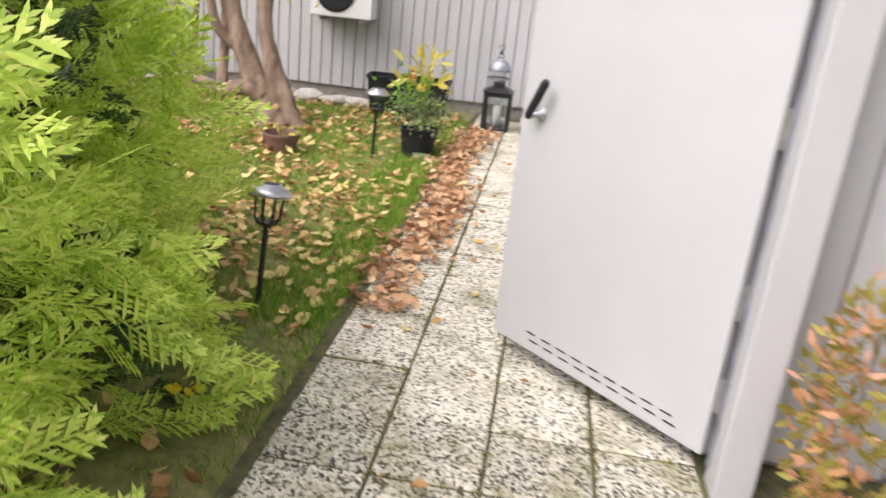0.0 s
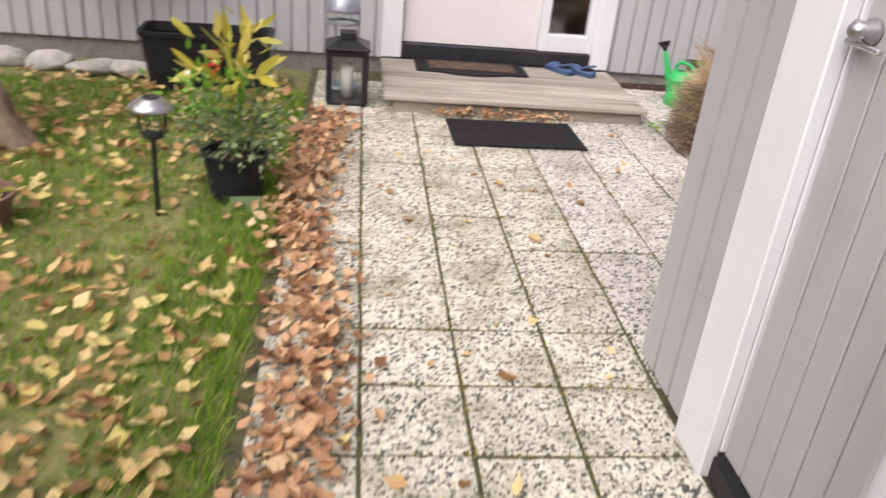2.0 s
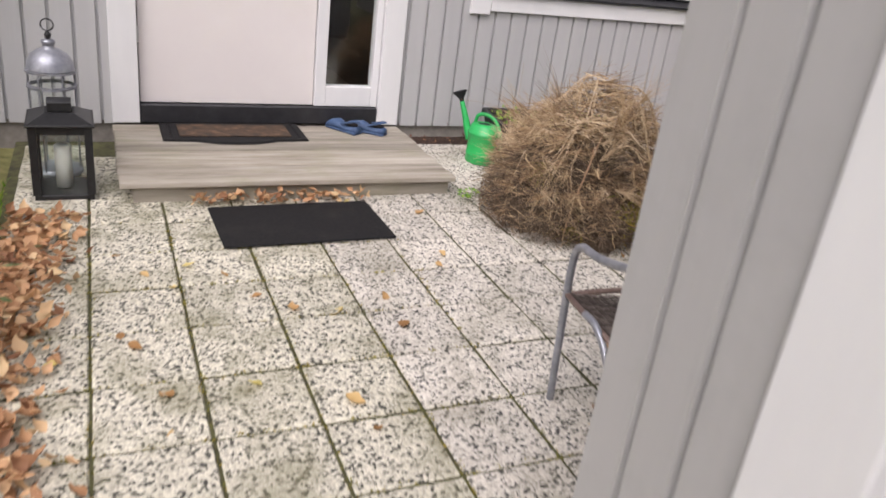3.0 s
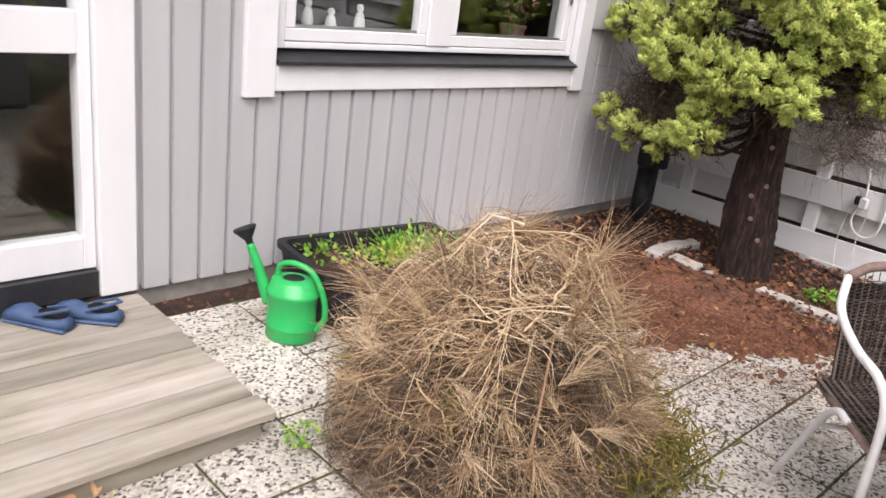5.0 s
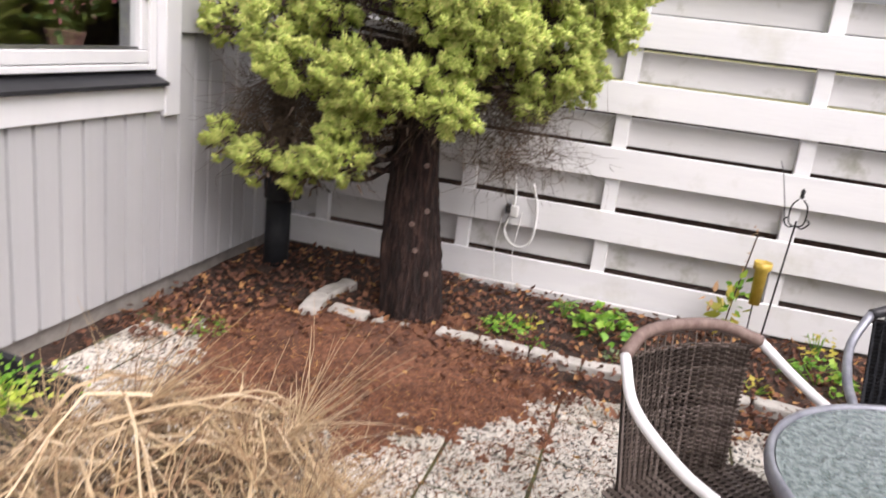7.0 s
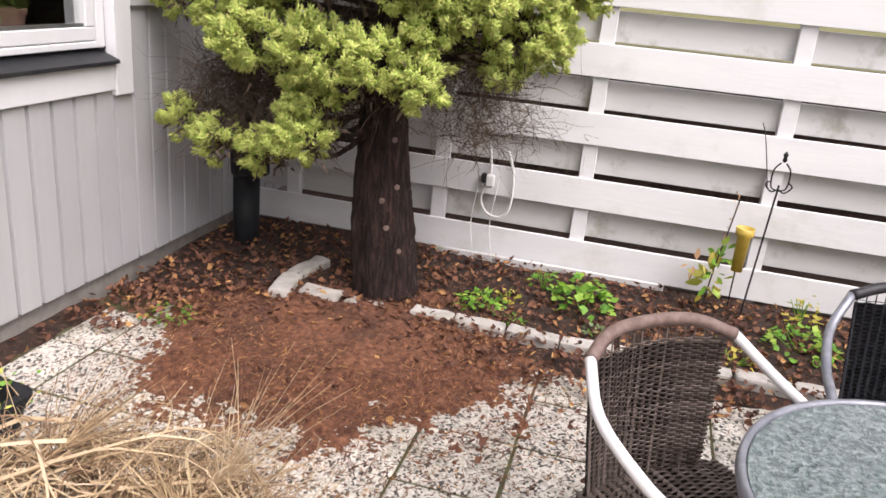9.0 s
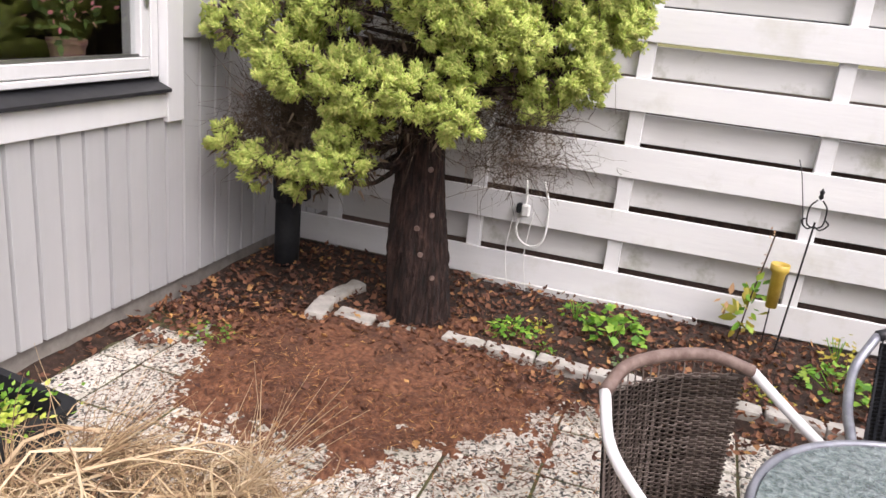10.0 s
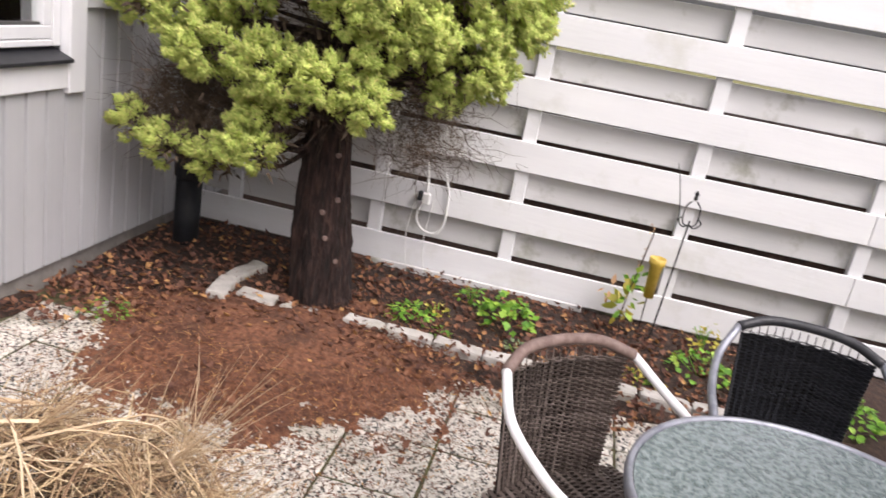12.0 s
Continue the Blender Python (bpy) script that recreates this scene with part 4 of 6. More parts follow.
for q in ((-0.22, 0.0, 0.6), (0.16, 0.05, 0.62)):
    leaves_at(6, q, (0.01, 0.01, 0.01), 0.032, "candle", t, 0, "white_flower", 0.9)
bm = boxed(-0.075, 0.075, -0.004, 0.004, 0, 0.075, 0.002)
tagged(part("plant_tag", bm, "plant_grey"), "pale green plastic plant tag leaning at pot", "tag").matrix_world = pose(-0.90, 4.62, 0.005, -18, 0, 8)


def trough(m, L, W, H, label):
    t = thing("planter_trough", m, label, "planter", "black planters")
    bm = bmesh.new()
    for x, y, z in ((0.9, 0.86, 0), (1, 1, H - 0.03), (1.03, 1.06, H - 0.03), (1.03, 1.06, H), (0.96, 0.93, H), (0.94, 0.90, H - 0.06)):
        ring = []
        for cx, cy, a0 in ((1, 1, 0), (-1, 1, 90), (-1, -1, 180), (1, -1, 270)):
            for k in range(4):
                a = radians(a0 + k * 30)
                ring.append(bm.verts.new((cx * (L / 2 * x - 0.05) + 0.05 * math.cos(a), cy * (W / 2 * y - 0.05) + 0.05 * math.sin(a), z)))
        if z == 0:
            bm.faces.new(ring[::-1])
        else:
            for k in range(16):
                bm.faces.new((prev[k], prev[(k + 1) % 16], ring[(k + 1) % 16], ring[k]))
        prev = ring
    part("tub", bm, "black_plastic", t)
    part("potting_soil", boxed(-L / 2 * 0.93, L / 2 * 0.93, -W / 2 * 0.88, W / 2 * 0.88, H - 0.12, H - 0.07, 0.02), "soil", t)
    return t


trough(pose(-1.42, 6.72, 0, 0, 0, 3), 0.86, 0.36, 0.40, "large black plastic trough standing by the house wall")


def lantern(m, w=0.25, h=0.44):
    l = thing("lantern", m, "black metal square lantern with white candle", "lantern")
    part("base", boxed(-w / 2 - 0.012, w / 2 + 0.012, -w / 2 - 0.012, w / 2 + 0.012, 0, 0.028, 0.004), "black_metal", l)
    a = w / 2
    for sx in (-1, 1):
        for sy in (-1, 1):
            part("post", boxed(sx * a - 0.019, sx * a + 0.019, sy * a - 0.019, sy * a + 0.019, 0.029, h - 0.06, 0.002), "black_metal", l)
    for x0, x1, y0, y1 in ((-a + 0.02, a - 0.02, -a - 0.002, -a + 0.002), (-a + 0.02, a - 0.02, a - 0.002, a + 0.002), (-a - 0.002, -a + 0.002, -a + 0.02, a - 0.02), (a - 0.002, a + 0.002, -a + 0.02, a - 0.02)):
        part("pane", boxed(x0, x1, y0, y1, 0.03, h - 0.1), "lantern_glass", l).visible_shadow = False
        band = part("band", boxed(x0 - 0.001, x1 + 0.001, y0 - 0.003, y1 + 0.003, h - 0.1, h - 0.06), "black_metal", l)
    part("roof_plate", boxed(-a - 0.03, a + 0.03, -a - 0.03, a + 0.03, h - 0.058, h - 0.045, 0.003), "black_metal", l)
    bm = bmesh.new()
    q = [[bm.verts.new((sx * r, sy * r, z)) for sx, sy in ((-1, -1), (1, -1), (1, 1), (-1, 1))] for r, z in ((a + 0.02, h - 0.044), (a * 0.55, h - 0.005), (a * 0.5, h - 0.004))]
    for r, s_ in zip(q, q[1:]):
        for k in range(4):
            bm.faces.new((r[k], r[(k + 1) % 4], s_[(k + 1) % 4], s_[k]))
    bm.faces.new(q[0][::-1]), bm.faces.new(q[-1])
    part("roof", bm, "black_metal", l)
    part("chimney", boxed(-a * 0.45, a * 0.45, -a * 0.45, a * 0.45, h - 0.003, h + 0.045, 0.003), "black_metal", l)
    part("candle", lathe([(0, 0.03), (0.04, 0.03), (0.04, 0.25), (0.034, 0.256), (0, 0.25)], 24), "candle", l, "thick white pillar candle", True)


lantern(pose(-0.46, 6.57, 0, 0, 0, 1))


def dome_lantern(m):
    l = thing("lantern", m, "tall grey metal round lantern with domed top", "lantern")
    part("base", lathe([(0, 0), (0.125, 0), (0.125, 0.02), (0.11, 0.035), (0, 0.035)], 28), "alu_dull", l)
    part("glass", lathe([(0.1, 0.036), (0.1, 0.54)], 28), "lantern_glass", l, "clear glass cylinder", True).visible_shadow = False
    for k in range(6):
        c, s_ = math.cos(k * math.tau / 6), math.sin(k * math.tau / 6)
        part("bar", tube(bmesh.new(), [(0.112 * c, 0.112 * s_, 0.03), (0.112 * c, 0.112 * s_, 0.55)], 0.005, 6), "alu_dull", l)
    for z in (0.47, 0.55):
        part("ring", lathe([(0.108, z), (0.122, z + 0.004), (0.122, z + 0.016), (0.108, z + 0.02), (0.108, z)], 28), "alu_dull", l)
    part("dome", lathe([(0.118, 0.571), (0.112, 0.61), (0.09, 0.645), (0.055, 0.67), (0.03, 0.68), (0.028, 0.70), (0.036, 0.705), (0.03, 0.72), (0, 0.725)], 28), "alu_dull", l, "silver dome", True)
    part("knob", lathe([(0, 0.72), (0.012, 0.725), (0.018, 0.745), (0.01, 0.76), (0, 0.765)], 16), "black_metal", l, smooth=True)
    bm = tube(bmesh.new(), [(0.03 * math.sin(a), 0, 0.795 - 0.03 * math.cos(a)) for a in np.linspace(0, 6.28, 20)], 0.004, 6, False)
    part("hanging_ring", bm, "black_metal", l)


dome_lantern(pose(-0.50, 6.88, 0))


def edging_stones():
    for k in range(9):
        x, y = -4.4 + k * 0.30 + rng.uniform(-0.04, 0.04), 7.0 + rng.uniform(-0.08, 0.06)
        bm = bmesh.new()
        bmesh.ops.create_icosphere(bm, subdivisions=3, radius=1)
        a, b, c = rng.uniform(0.15, 0.21), rng.uniform(0.10, 0.16), rng.uniform(0.05, 0.075)
        for v in bm.verts:
            w = 1 + 0.28 * noise.noise(v.co * 1.6 + Vector((k * 3.1, 0, 0)))
            v.co = Vector((v.co.x * a * w, v.co.y * b * w, v.co.z * c * w))
        ob = tagged(part("flat_stone", bm, "stone", smooth=True), "flat pale edging stone lying along the house", "stone", "edging stones")
        ob.matrix_world = pose(x, y, 0.03, 0, 0, rng.uniform(-40, 40))


edging_stones()


def wall_unit():
    u = thing("wall_unit", pose(-2.3, WALL - 0.022, 0), "white metal box unit mounted on the house wall", "wall unit")
    part("casing_box", boxed(-0.36, 0.33, -0.34, -0.06, 0.90, 1.45, 0.015, 2), "white", u)
    part("bracket", boxed(-0.28, -0.24, -0.33, 0.0, 0.855, 0.899), "steel", u)
    part("bracket", boxed(0.2, 0.24, -0.33, 0.0, 0.855, 0.899), "steel", u)
    part("fan_grille", lathe([(0, 0), (0.2, 0), (0.22, 0.012), (0.2, 0.02), (0, 0.02)], 28), "black_plastic", u, "dark round grille").matrix_basis = pose(-0.08, -0.342, 1.17, 90)


wall_unit()


# ---- conifers at the gate ----
def frond():
    """A flat fern-like spray of scale leaves along y."""
    v, f = [], []

    def blade(p, q, w):
        p, q = Vector(p), Vector(q)
        d = (q - p).normalized()
        n_ = Vector((-d.y, d.x, 0)) * w
        m_ = p + (q - p) * 0.45
        i = len(v)
        v.extend([tuple(p - n_ * 0.5), tuple(p + n_ * 0.5), tuple(m_ + n_ + Vector((0, 0, 0.01))), tuple(q), tuple(m_ - n_ + Vector((0, 0, 0.01)))])
        f.extend([(i, i + 1, i + 2), (i, i + 2, i + 4), (i + 4, i + 2, i + 3)])

    blade((0, 0, 0), (0, 1, -0.12), 0.02)
    for k in range(9):
        y, s_ = 0.1 + k * 0.095, 1 if k % 2 else -1
        ln = 0.36 * (1 - (y - 0.28) ** 2 * 1.5)
        tip = (s_ * ln * 0.72, y + ln * 0.75, -0.05 - 0.1 * y)
        base = (0, y, -0.12 * y)
        blade(base, tip, 0.028)
        for j in (0.3, 0.52, 0.74):
            c = Vector(base).lerp(Vector(tip), j)
            for e in (-1, 1):
                blade(c, c + Vector((s_ * 0.06 + e * 0.06, 0.10 - e * s_ * 0.03, -0.02)), 0.024)
    return v, f


FROND_V, FROND_F = frond()


def thuja(x, y, r, h, n):
    t = thing("thuja", pose(x, y, 0), "dense bright green thuja shrub beside the path", "shrub", "thuja shrubs")
    part("trunk", tube(bmesh.new(), [(0, 0, -0.1), (0.02, 0, h * 0.4), (0, 0, h * 0.9)], [0.05, 0.04, 0.012], 8), "bark", t)
    # inner fronds take a dark green: shade inside the shrub put into colour
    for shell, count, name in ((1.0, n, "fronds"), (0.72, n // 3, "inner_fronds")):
        a, z = rng.uniform(0, 6.28, count), rng.uniform(0.0, 1, count) ** 0.9 * h
        rad = shell * r * (1.06 - 0.46 * (z / h) ** 2) * (1 + 0.16 * np.sin(a * 5 + z * 6) + rng.normal(size=count) * 0.07)
        c = np.stack([np.cos(a) * rad, np.sin(a) * rad, z + 0.02], 1)
        d = np.stack([np.cos(a) + rng.normal(size=count) * 0.35, np.sin(a) + rng.normal(size=count) * 0.35, rng.normal(size=count) * 0.4 + 0.3], 1)
        s = rng.uniform(0.13, 0.24, count)
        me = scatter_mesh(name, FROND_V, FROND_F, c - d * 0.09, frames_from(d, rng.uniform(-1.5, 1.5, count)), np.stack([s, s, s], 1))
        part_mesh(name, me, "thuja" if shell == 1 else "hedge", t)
    c = rng.uniform(-1, 1, (60, 3)) * [r * 0.5, r * 0.5, h * 0.4] + [0, 0, h * 0.45]
    part_mesh("dead_fronds", leaf_mass("dead_fronds", c, random_dirs(60), 0.07, 0.5), "leaf_brown", t, "withered brown fronds")


thuja(-1.82, 0.55, 0.78, 1.85, 1500)
thuja(-1.66, -0.42, 0.74, 1.85, 1250)
thuja(-2.25, 1.45, 0.62, 1.6, 850)


def leafy_hedge(x, y, lx, ly, h, n, label):
    t = thing("hedge", pose(x, y, 0), label, "hedge")
    c = np.stack([rng.uniform(-lx, lx, n), rng.uniform(-ly, ly, n), rng.uniform(0, h, n)], 1)
    part_mesh("leaves", leaf_mass("leaves", c, random_dirs(n, 0.3), 0.11), "hedge", t)["kind"] = "stuff"
    for k in range(5):
        part("stem", tube(bmesh.new(), [(rng.uniform(-lx, lx), rng.uniform(-ly, ly), -0.1), (rng.uniform(-lx, lx), rng.uniform(-ly, ly), h * 0.8)], 0.02, 6), "bark", t)


leafy_hedge(-5.2, 4.5, 0.35, 3.2, 1.9, 6500, "dark leafy hedge at the edge of the lawn")


def autumn_shrub():
    t = thing("garden_shrub", pose(1.17, 0.34, 0), "low shrub with orange and green autumn leaves", "shrub")
    c = rng.normal(size=(2400, 3))
    c /= np.linalg.norm(c, axis=1, keepdims=True)
    c *= rng.uniform(0.5, 1, (2400, 1)) ** 0.4 * [0.40, 0.42, 0.50]
    c = c[c[:, 2] > -0.45] + [0, 0, 0.5]
    part_mesh("leaves", leaf_mass("leaves", c, c - [0, 0, 0.3] + random_dirs(len(c)) * 0.3, 0.05, 0.6), "spirea", t)
    stems(t, 10, (0, 0, -0.03), 0.3, 0.7, "dead_twig", 0.006)


autumn_shrub()
t = thing("yellow_flower", pose(-0.97, 0.59, 0), "small yellow flower in the grass", "flower")
leaves_at(9, (0, 0, 0.14), (0.018, 0.018, 0.012), 0.05, "yellow", t, 0.3, "petals", 0.9)
stems(t, 2, (0, 0, -0.01), 0.01, 0.14, "plant")

# ---- entrance things ----
bm = bmesh.new()
q = [(-0.44, 0.2), (0.44, 0.2), (0.44, -0.16), (0.25, -0.17), (0.12, -0.215), (0, -0.225), (-0.12, -0.215), (-0.25, -0.17), (-0.44, -0.16)]
lo, hi = [bm.verts.new((x, y, 0)) for x, y in q], [bm.verts.new((x * 0.985, y * 0.98, 0.014)) for x, y in q]
bm.faces.new(lo[::-1]), bm.faces.new(hi)
for k in range(9):
    bm.faces.new((lo[k], lo[(k + 1) % 9], hi[(k + 1) % 9], hi[k]))
t = thing("door_mat", pose(0.50, 7.2, 0.122), "black rubber door mat with brown coir centre", "door mat")
part("rubber_border", bm, "black_rubber", t)
part("coir_centre", boxed(-0.34, 0.34, -0.11, 0.14, 0.0145, 0.022, 0.004), "coir", t, "worn brown coir centre")
for k in range(7):
    for s_ in (-1, 1):
        part("stud", lathe([(0, 0.014), (0.012, 0.014), (0.009, 0.02), (0, 0.021)], 8), "black_rubber", t).matrix_basis = pose(s_ * 0.39, -0.11 + k * 0.045, 0)
bm = boxed(-0.434, 0.434, -0.255, 0.255, 0, 0.011, 0.003)
tagged(part("door_mat", bm, "black_rubber"), "flat black rubber mat on the slabs before the step", "door mat").matrix_world = pose(0.655, 6.0, 0.004, 0, 0, 1.5)


def clog(m):
    c = thing("clog", m, "dark blue rubber garden clog on the step", "shoe", "pair of clogs")
    bm = bmesh.new()
    rings = []
    for y, w, h in ((-0.13, 0.028, 0.05), (-0.11, 0.038, 0.055), (-0.05, 0.04, 0.045), (0.0, 0.042, 0.06), (0.05, 0.05, 0.075), (0.1, 0.048, 0.06), (0.135, 0.03, 0.035)):
        rings.append([bm.verts.new((w * math.cos(a), y, max(0.0, h * (0.5 + 0.5 * math.sin(a))))) for a in np.linspace(0, 6.283, 13)[:-1]])
    for r, s_ in zip(rings, rings[1:]):
        for k in range(12):
            bm.faces.new((r[k], r[(k + 1) % 12], s_[(k + 1) % 12], s_[k]))
    bm.faces.new(rings[0][::-1]), bm.faces.new(rings[-1])
    part("upper", bm, "blue", c, smooth=True)
    part("opening", lathe([(0, 0.057), (0.03, 0.0565), (0.03, 0.062), (0.034, 0.0625), (0.034, 0.05)], 16, (0.85, 1.7), (0, -0.06)), "black_rubber", c, "dark foot opening")
    part("strap", tube(bmesh.new(), [(0.04, -0.01, 0.055), (0.03, -0.1, 0.085), (0, -0.13, 0.09), (-0.03, -0.1, 0.085), (-0.04, -0.01, 0.055)], 0.007, 6), "blue", c)
    part("sole", boxed(-0.045, 0.045, -0.13, 0.13, 0, 0.014, 0.006), "blue", c)


clog(pose(1.24, 7.30, 0.121, 0, 0, 35))
clog(pose(1.40, 7.26, 0.121, 0, 0, 48))


# ---- patio corner ----
def twig_mesh(name, lines, radii):
    """Three-sided tapering twigs; lines is (n, k, 3), radii (n,)."""
    n, k, _ = lines.shape
    d = np.gradient(lines, axis=1)
    d /= np.linalg.norm(d, axis=2, keepdims=True) + 1e-9
    a = np.cross(d, [0.21, 0.35, 0.91])
    a /= np.linalg.norm(a, axis=2, keepdims=True) + 1e-9
    b = np.cross(d, a)
    taper = (1 - 0.7 * np.arange(k) / (k - 1))[None, :, None] * radii[:, None, None]
    v = np.stack([lines + taper * (math.cos(q) * a + math.sin(q) * b) for q in (0, 2.094, 4.189)], 2).reshape(n, k * 3, 3)
    f = []
    for i in range(k - 1):
        for s in range(3):
            f.append((i * 3 + s, i * 3 + (s + 1) % 3, i * 3 + 3 + (s + 1) % 3, i * 3 + 3 + s))
    f = (np.array(f)[None] + (np.arange(n) * k * 3)[:, None, None]).reshape(-1, 4)
    me = bpy.data.meshes.new(name)
    me.from_pydata(v.reshape(-1, 3).tolist(), [], f.tolist())
    return me


def brush_pile():
    t = thing("brush_pile", pose(2.26, 5.93, 0), "tangled heap of dry cut branches on the slabs", "brush pile")

    def dome(x, y):
        r = np.hypot(x / 0.52, y / 0.56)
        lump = 0.13 * np.sin(x * 6.1 + 0.7) * np.cos(y * 5.3 + 0.4) + 0.06 * np.sin(x * 13 + y * 9) + 0.05 * np.sin(y * 17 - x * 6)
        return np.clip(0.65 * np.clip(1 - r ** 3.2, 0, 1) ** 0.8 + lump * np.clip(1.15 - r, 0, 1), 0, 1)

    def twigs(n, length, radius, k, rough, fmin, fmax, lift, material, name, low=0.0, kind="stuff", droop=0.35):
        ang, rad = rng.uniform(0, 6.28, n), np.sqrt(rng.uniform(0, 1, n)) * 0.52
        x, y = rad * np.cos(ang), rad * np.sin(ang)
        hollow = np.hypot((x + 0.14) / 0.2, (y + 0.36) / 0.16) < 1
        z = dome(x, y) * rng.uniform(fmin, fmax, n) * np.where(hollow, 0.55, 1) + 0.01
        ln = length * rng.uniform(0.45, 1.35, n)
        side = np.where(rng.uniform(size=n) < 0.5, 0.0, math.pi)
        swirl = 1.3 * np.sin(x * 7 + 2) * np.cos(y * 6) + rng.normal(size=n) * 0.75
        head = np.where(rng.uniform(size=n) < 0.35, ang + rng.normal(size=n) * 0.7, swirl + side)
        up = rng.normal(size=n) * lift + low
        p_, pts = np.stack([x, y, z], 1), []
        for i in range(k):
            pts.append(p_ * [1, 1, 1])
            head = head + rng.normal(size=n) * rough
            up = up - droop / k + rng.normal(size=n) * rough * 0.4
            d = np.stack([np.cos(head), np.sin(head), up], 1)
            d /= np.linalg.norm(d, axis=1, keepdims=True)
            p_ = p_ + d * (ln / k)[:, None]
            r_ = np.hypot(p_[:, 0], p_[:, 1])
            p_[:, :2] *= np.minimum(1, 0.56 / r_)[:, None]
            p_[:, 2] = np.maximum(p_[:, 2], 0.006)
        ob = part_mesh(name, twig_mesh(name, np.stack(pts, 1), radius * rng.uniform(0.6, 1.4, n)), material, t)
        ob["kind"] = kind

    # added solid core: its dark brown stands for the unlit inside of the heap
    bm = bmesh.new()
    bmesh.ops.create_icosphere(bm, subdivisions=4, radius=1)
    for v in bm.verts:
        w = 1 + 0.25 * noise.noise(v.co * 2.5) + 0.12 * noise.noise(v.co * 9)
        x, y = v.co.x * 0.44 * w, v.co.y * 0.44 * w
        v.co = Vector((x, y, max(-0.01, v.co.z) * 0.42 * w))
    part("dark_filler_core", bm, "dead_twig", t)
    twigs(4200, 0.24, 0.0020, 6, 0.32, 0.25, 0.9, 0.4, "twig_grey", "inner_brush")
    twigs(2300, 0.20, 0.0016, 6, 0.38, 0.85, 1.04, 0.3, "twig", "dry_brush")
    twigs(1800, 0.11, 0.0010, 4, 0.42, 0.85, 1.08, 0.6, "twig", "fine_brush", 0.12)
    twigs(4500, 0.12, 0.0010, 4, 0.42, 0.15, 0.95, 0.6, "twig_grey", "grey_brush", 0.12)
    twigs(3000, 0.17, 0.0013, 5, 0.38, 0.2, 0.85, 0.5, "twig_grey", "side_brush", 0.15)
    twigs(60, 0.32, 0.003, 8, 0.26, 0.93, 1.04, 0.15, "twig", "branch_layer", 0.05)
    # brushy tufts that stick out of the heap
    for material, count in (("twig", 75), ("twig_grey", 85), ("twig_pale", 22), ("moss_sprig", 10)):
        lines, radii = [], []
        for k in range(count):
            a, q = rng.uniform(0, 6.28), math.sqrt(rng.uniform(0, 1)) * 0.47
            x, y = q * math.cos(a), q * math.sin(a)
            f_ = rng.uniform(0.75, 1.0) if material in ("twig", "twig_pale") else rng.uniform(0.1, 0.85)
            z = float(dome(np.array([x]), np.array([y]))[0]) * f_ + 0.015
            d0 = np.array([math.cos(a) * q * 1.6 + rng.normal() * 0.6, math.sin(a) * q * 1.6 + rng.normal() * 0.6, rng.uniform(-0.15, 0.6)])
            d0 /= np.linalg.norm(d0)
            m_ = 46
            d = d0 + rng.normal(size=(m_, 3)) * 0.3
            ln = rng.uniform(0.07, 0.2) * rng.uniform(0.5, 1.2, m_)
            s0 = np.array([x, y, z]) + d0 * rng.uniform(0, 0.08, (m_, 1))
            pts = [s0]
            for i in range(3):
                d = d + rng.normal(size=(m_, 3)) * 0.16 + [0, 0, -0.05]
                pts.append(np.maximum(pts[-1] + d * (ln / 3)[:, None], [-9, -9, 0.005]))
            lines.append(np.stack(pts, 1))
            radii.append(rng.uniform(0.0008, 0.0016, m_))
        part_mesh("twig_tuft", twig_mesh("twig_tuft", np.concatenate(lines), np.concatenate(radii)), material, t)["kind"] = "stuff"

    # forked branches laid over the heap, pale where the bark is gone
    def grow(p_, head, up, ln, r, level, out):
        k, pts = 6, []
        for i in range(k):
            pts.append(p_.copy())
            head += rng.normal() * 0.16
            d = np.array([math.cos(head), math.sin(head), up])
            p_ = p_ + d / np.linalg.norm(d) * ln / k
            floor_ = float(dome(p_[0:1], p_[1:2])[0]) * 0.97
            p_[2] = max(p_[2], floor_ * (1 if level < 2 else 0.9), 0.01)
            p_[2] = min(p_[2], floor_ / 0.97 + 0.06)
            up -= 0.07
            if level < 3 and i > 0 and rng.uniform() < (0.95, 0.75, 0.5)[level]:
                grow(p_.copy(), head + rng.choice((-1, 1)) * rng.uniform(0.35, 0.8), up + rng.uniform(0.0, 0.45), ln * rng.uniform(0.42, 0.62), r * 0.58, level + 1, out)
        out.append((np.array(pts), r))

    for k in range(26):
        out = []
        a, q = rng.uniform(0, 6.28), rng.uniform(0.05, 0.38)
        x, y = q * math.cos(a), q * math.sin(a)
        head = (0.15 if x < 0 else 3.3) + rng.normal() * 0.75
        grow(np.array([x, y, float(dome(np.array([x]), np.array([y]))[0]) + 0.01]), head, 0.22, rng.uniform(0.28, 0.42), rng.uniform(0.0035, 0.0056), 0, out)
        lines = np.stack([l_ for l_, _ in out])
        rr_ = np.hypot(lines[:, :, 0], lines[:, :, 1])
        lines[:, :, :2] *= np.minimum(1, 0.53 / (rr_ + 1e-6))[:, :, None]
        part_mesh("branch", twig_mesh("branch", lines, np.array([r_ for _, r_ in out])), "twig_pale" if k % 3 else "twig", t)
    part("branch", tube(bmesh.new(), [(-0.34, -0.44, 0.10), (-0.28, -0.40, 0.28), (-0.17, -0.33, 0.5), (-0.11, -0.29, 0.6)], [0.005, 0.005, 0.0045, 0.0035], 6), "twig", t, "pale straight stick")
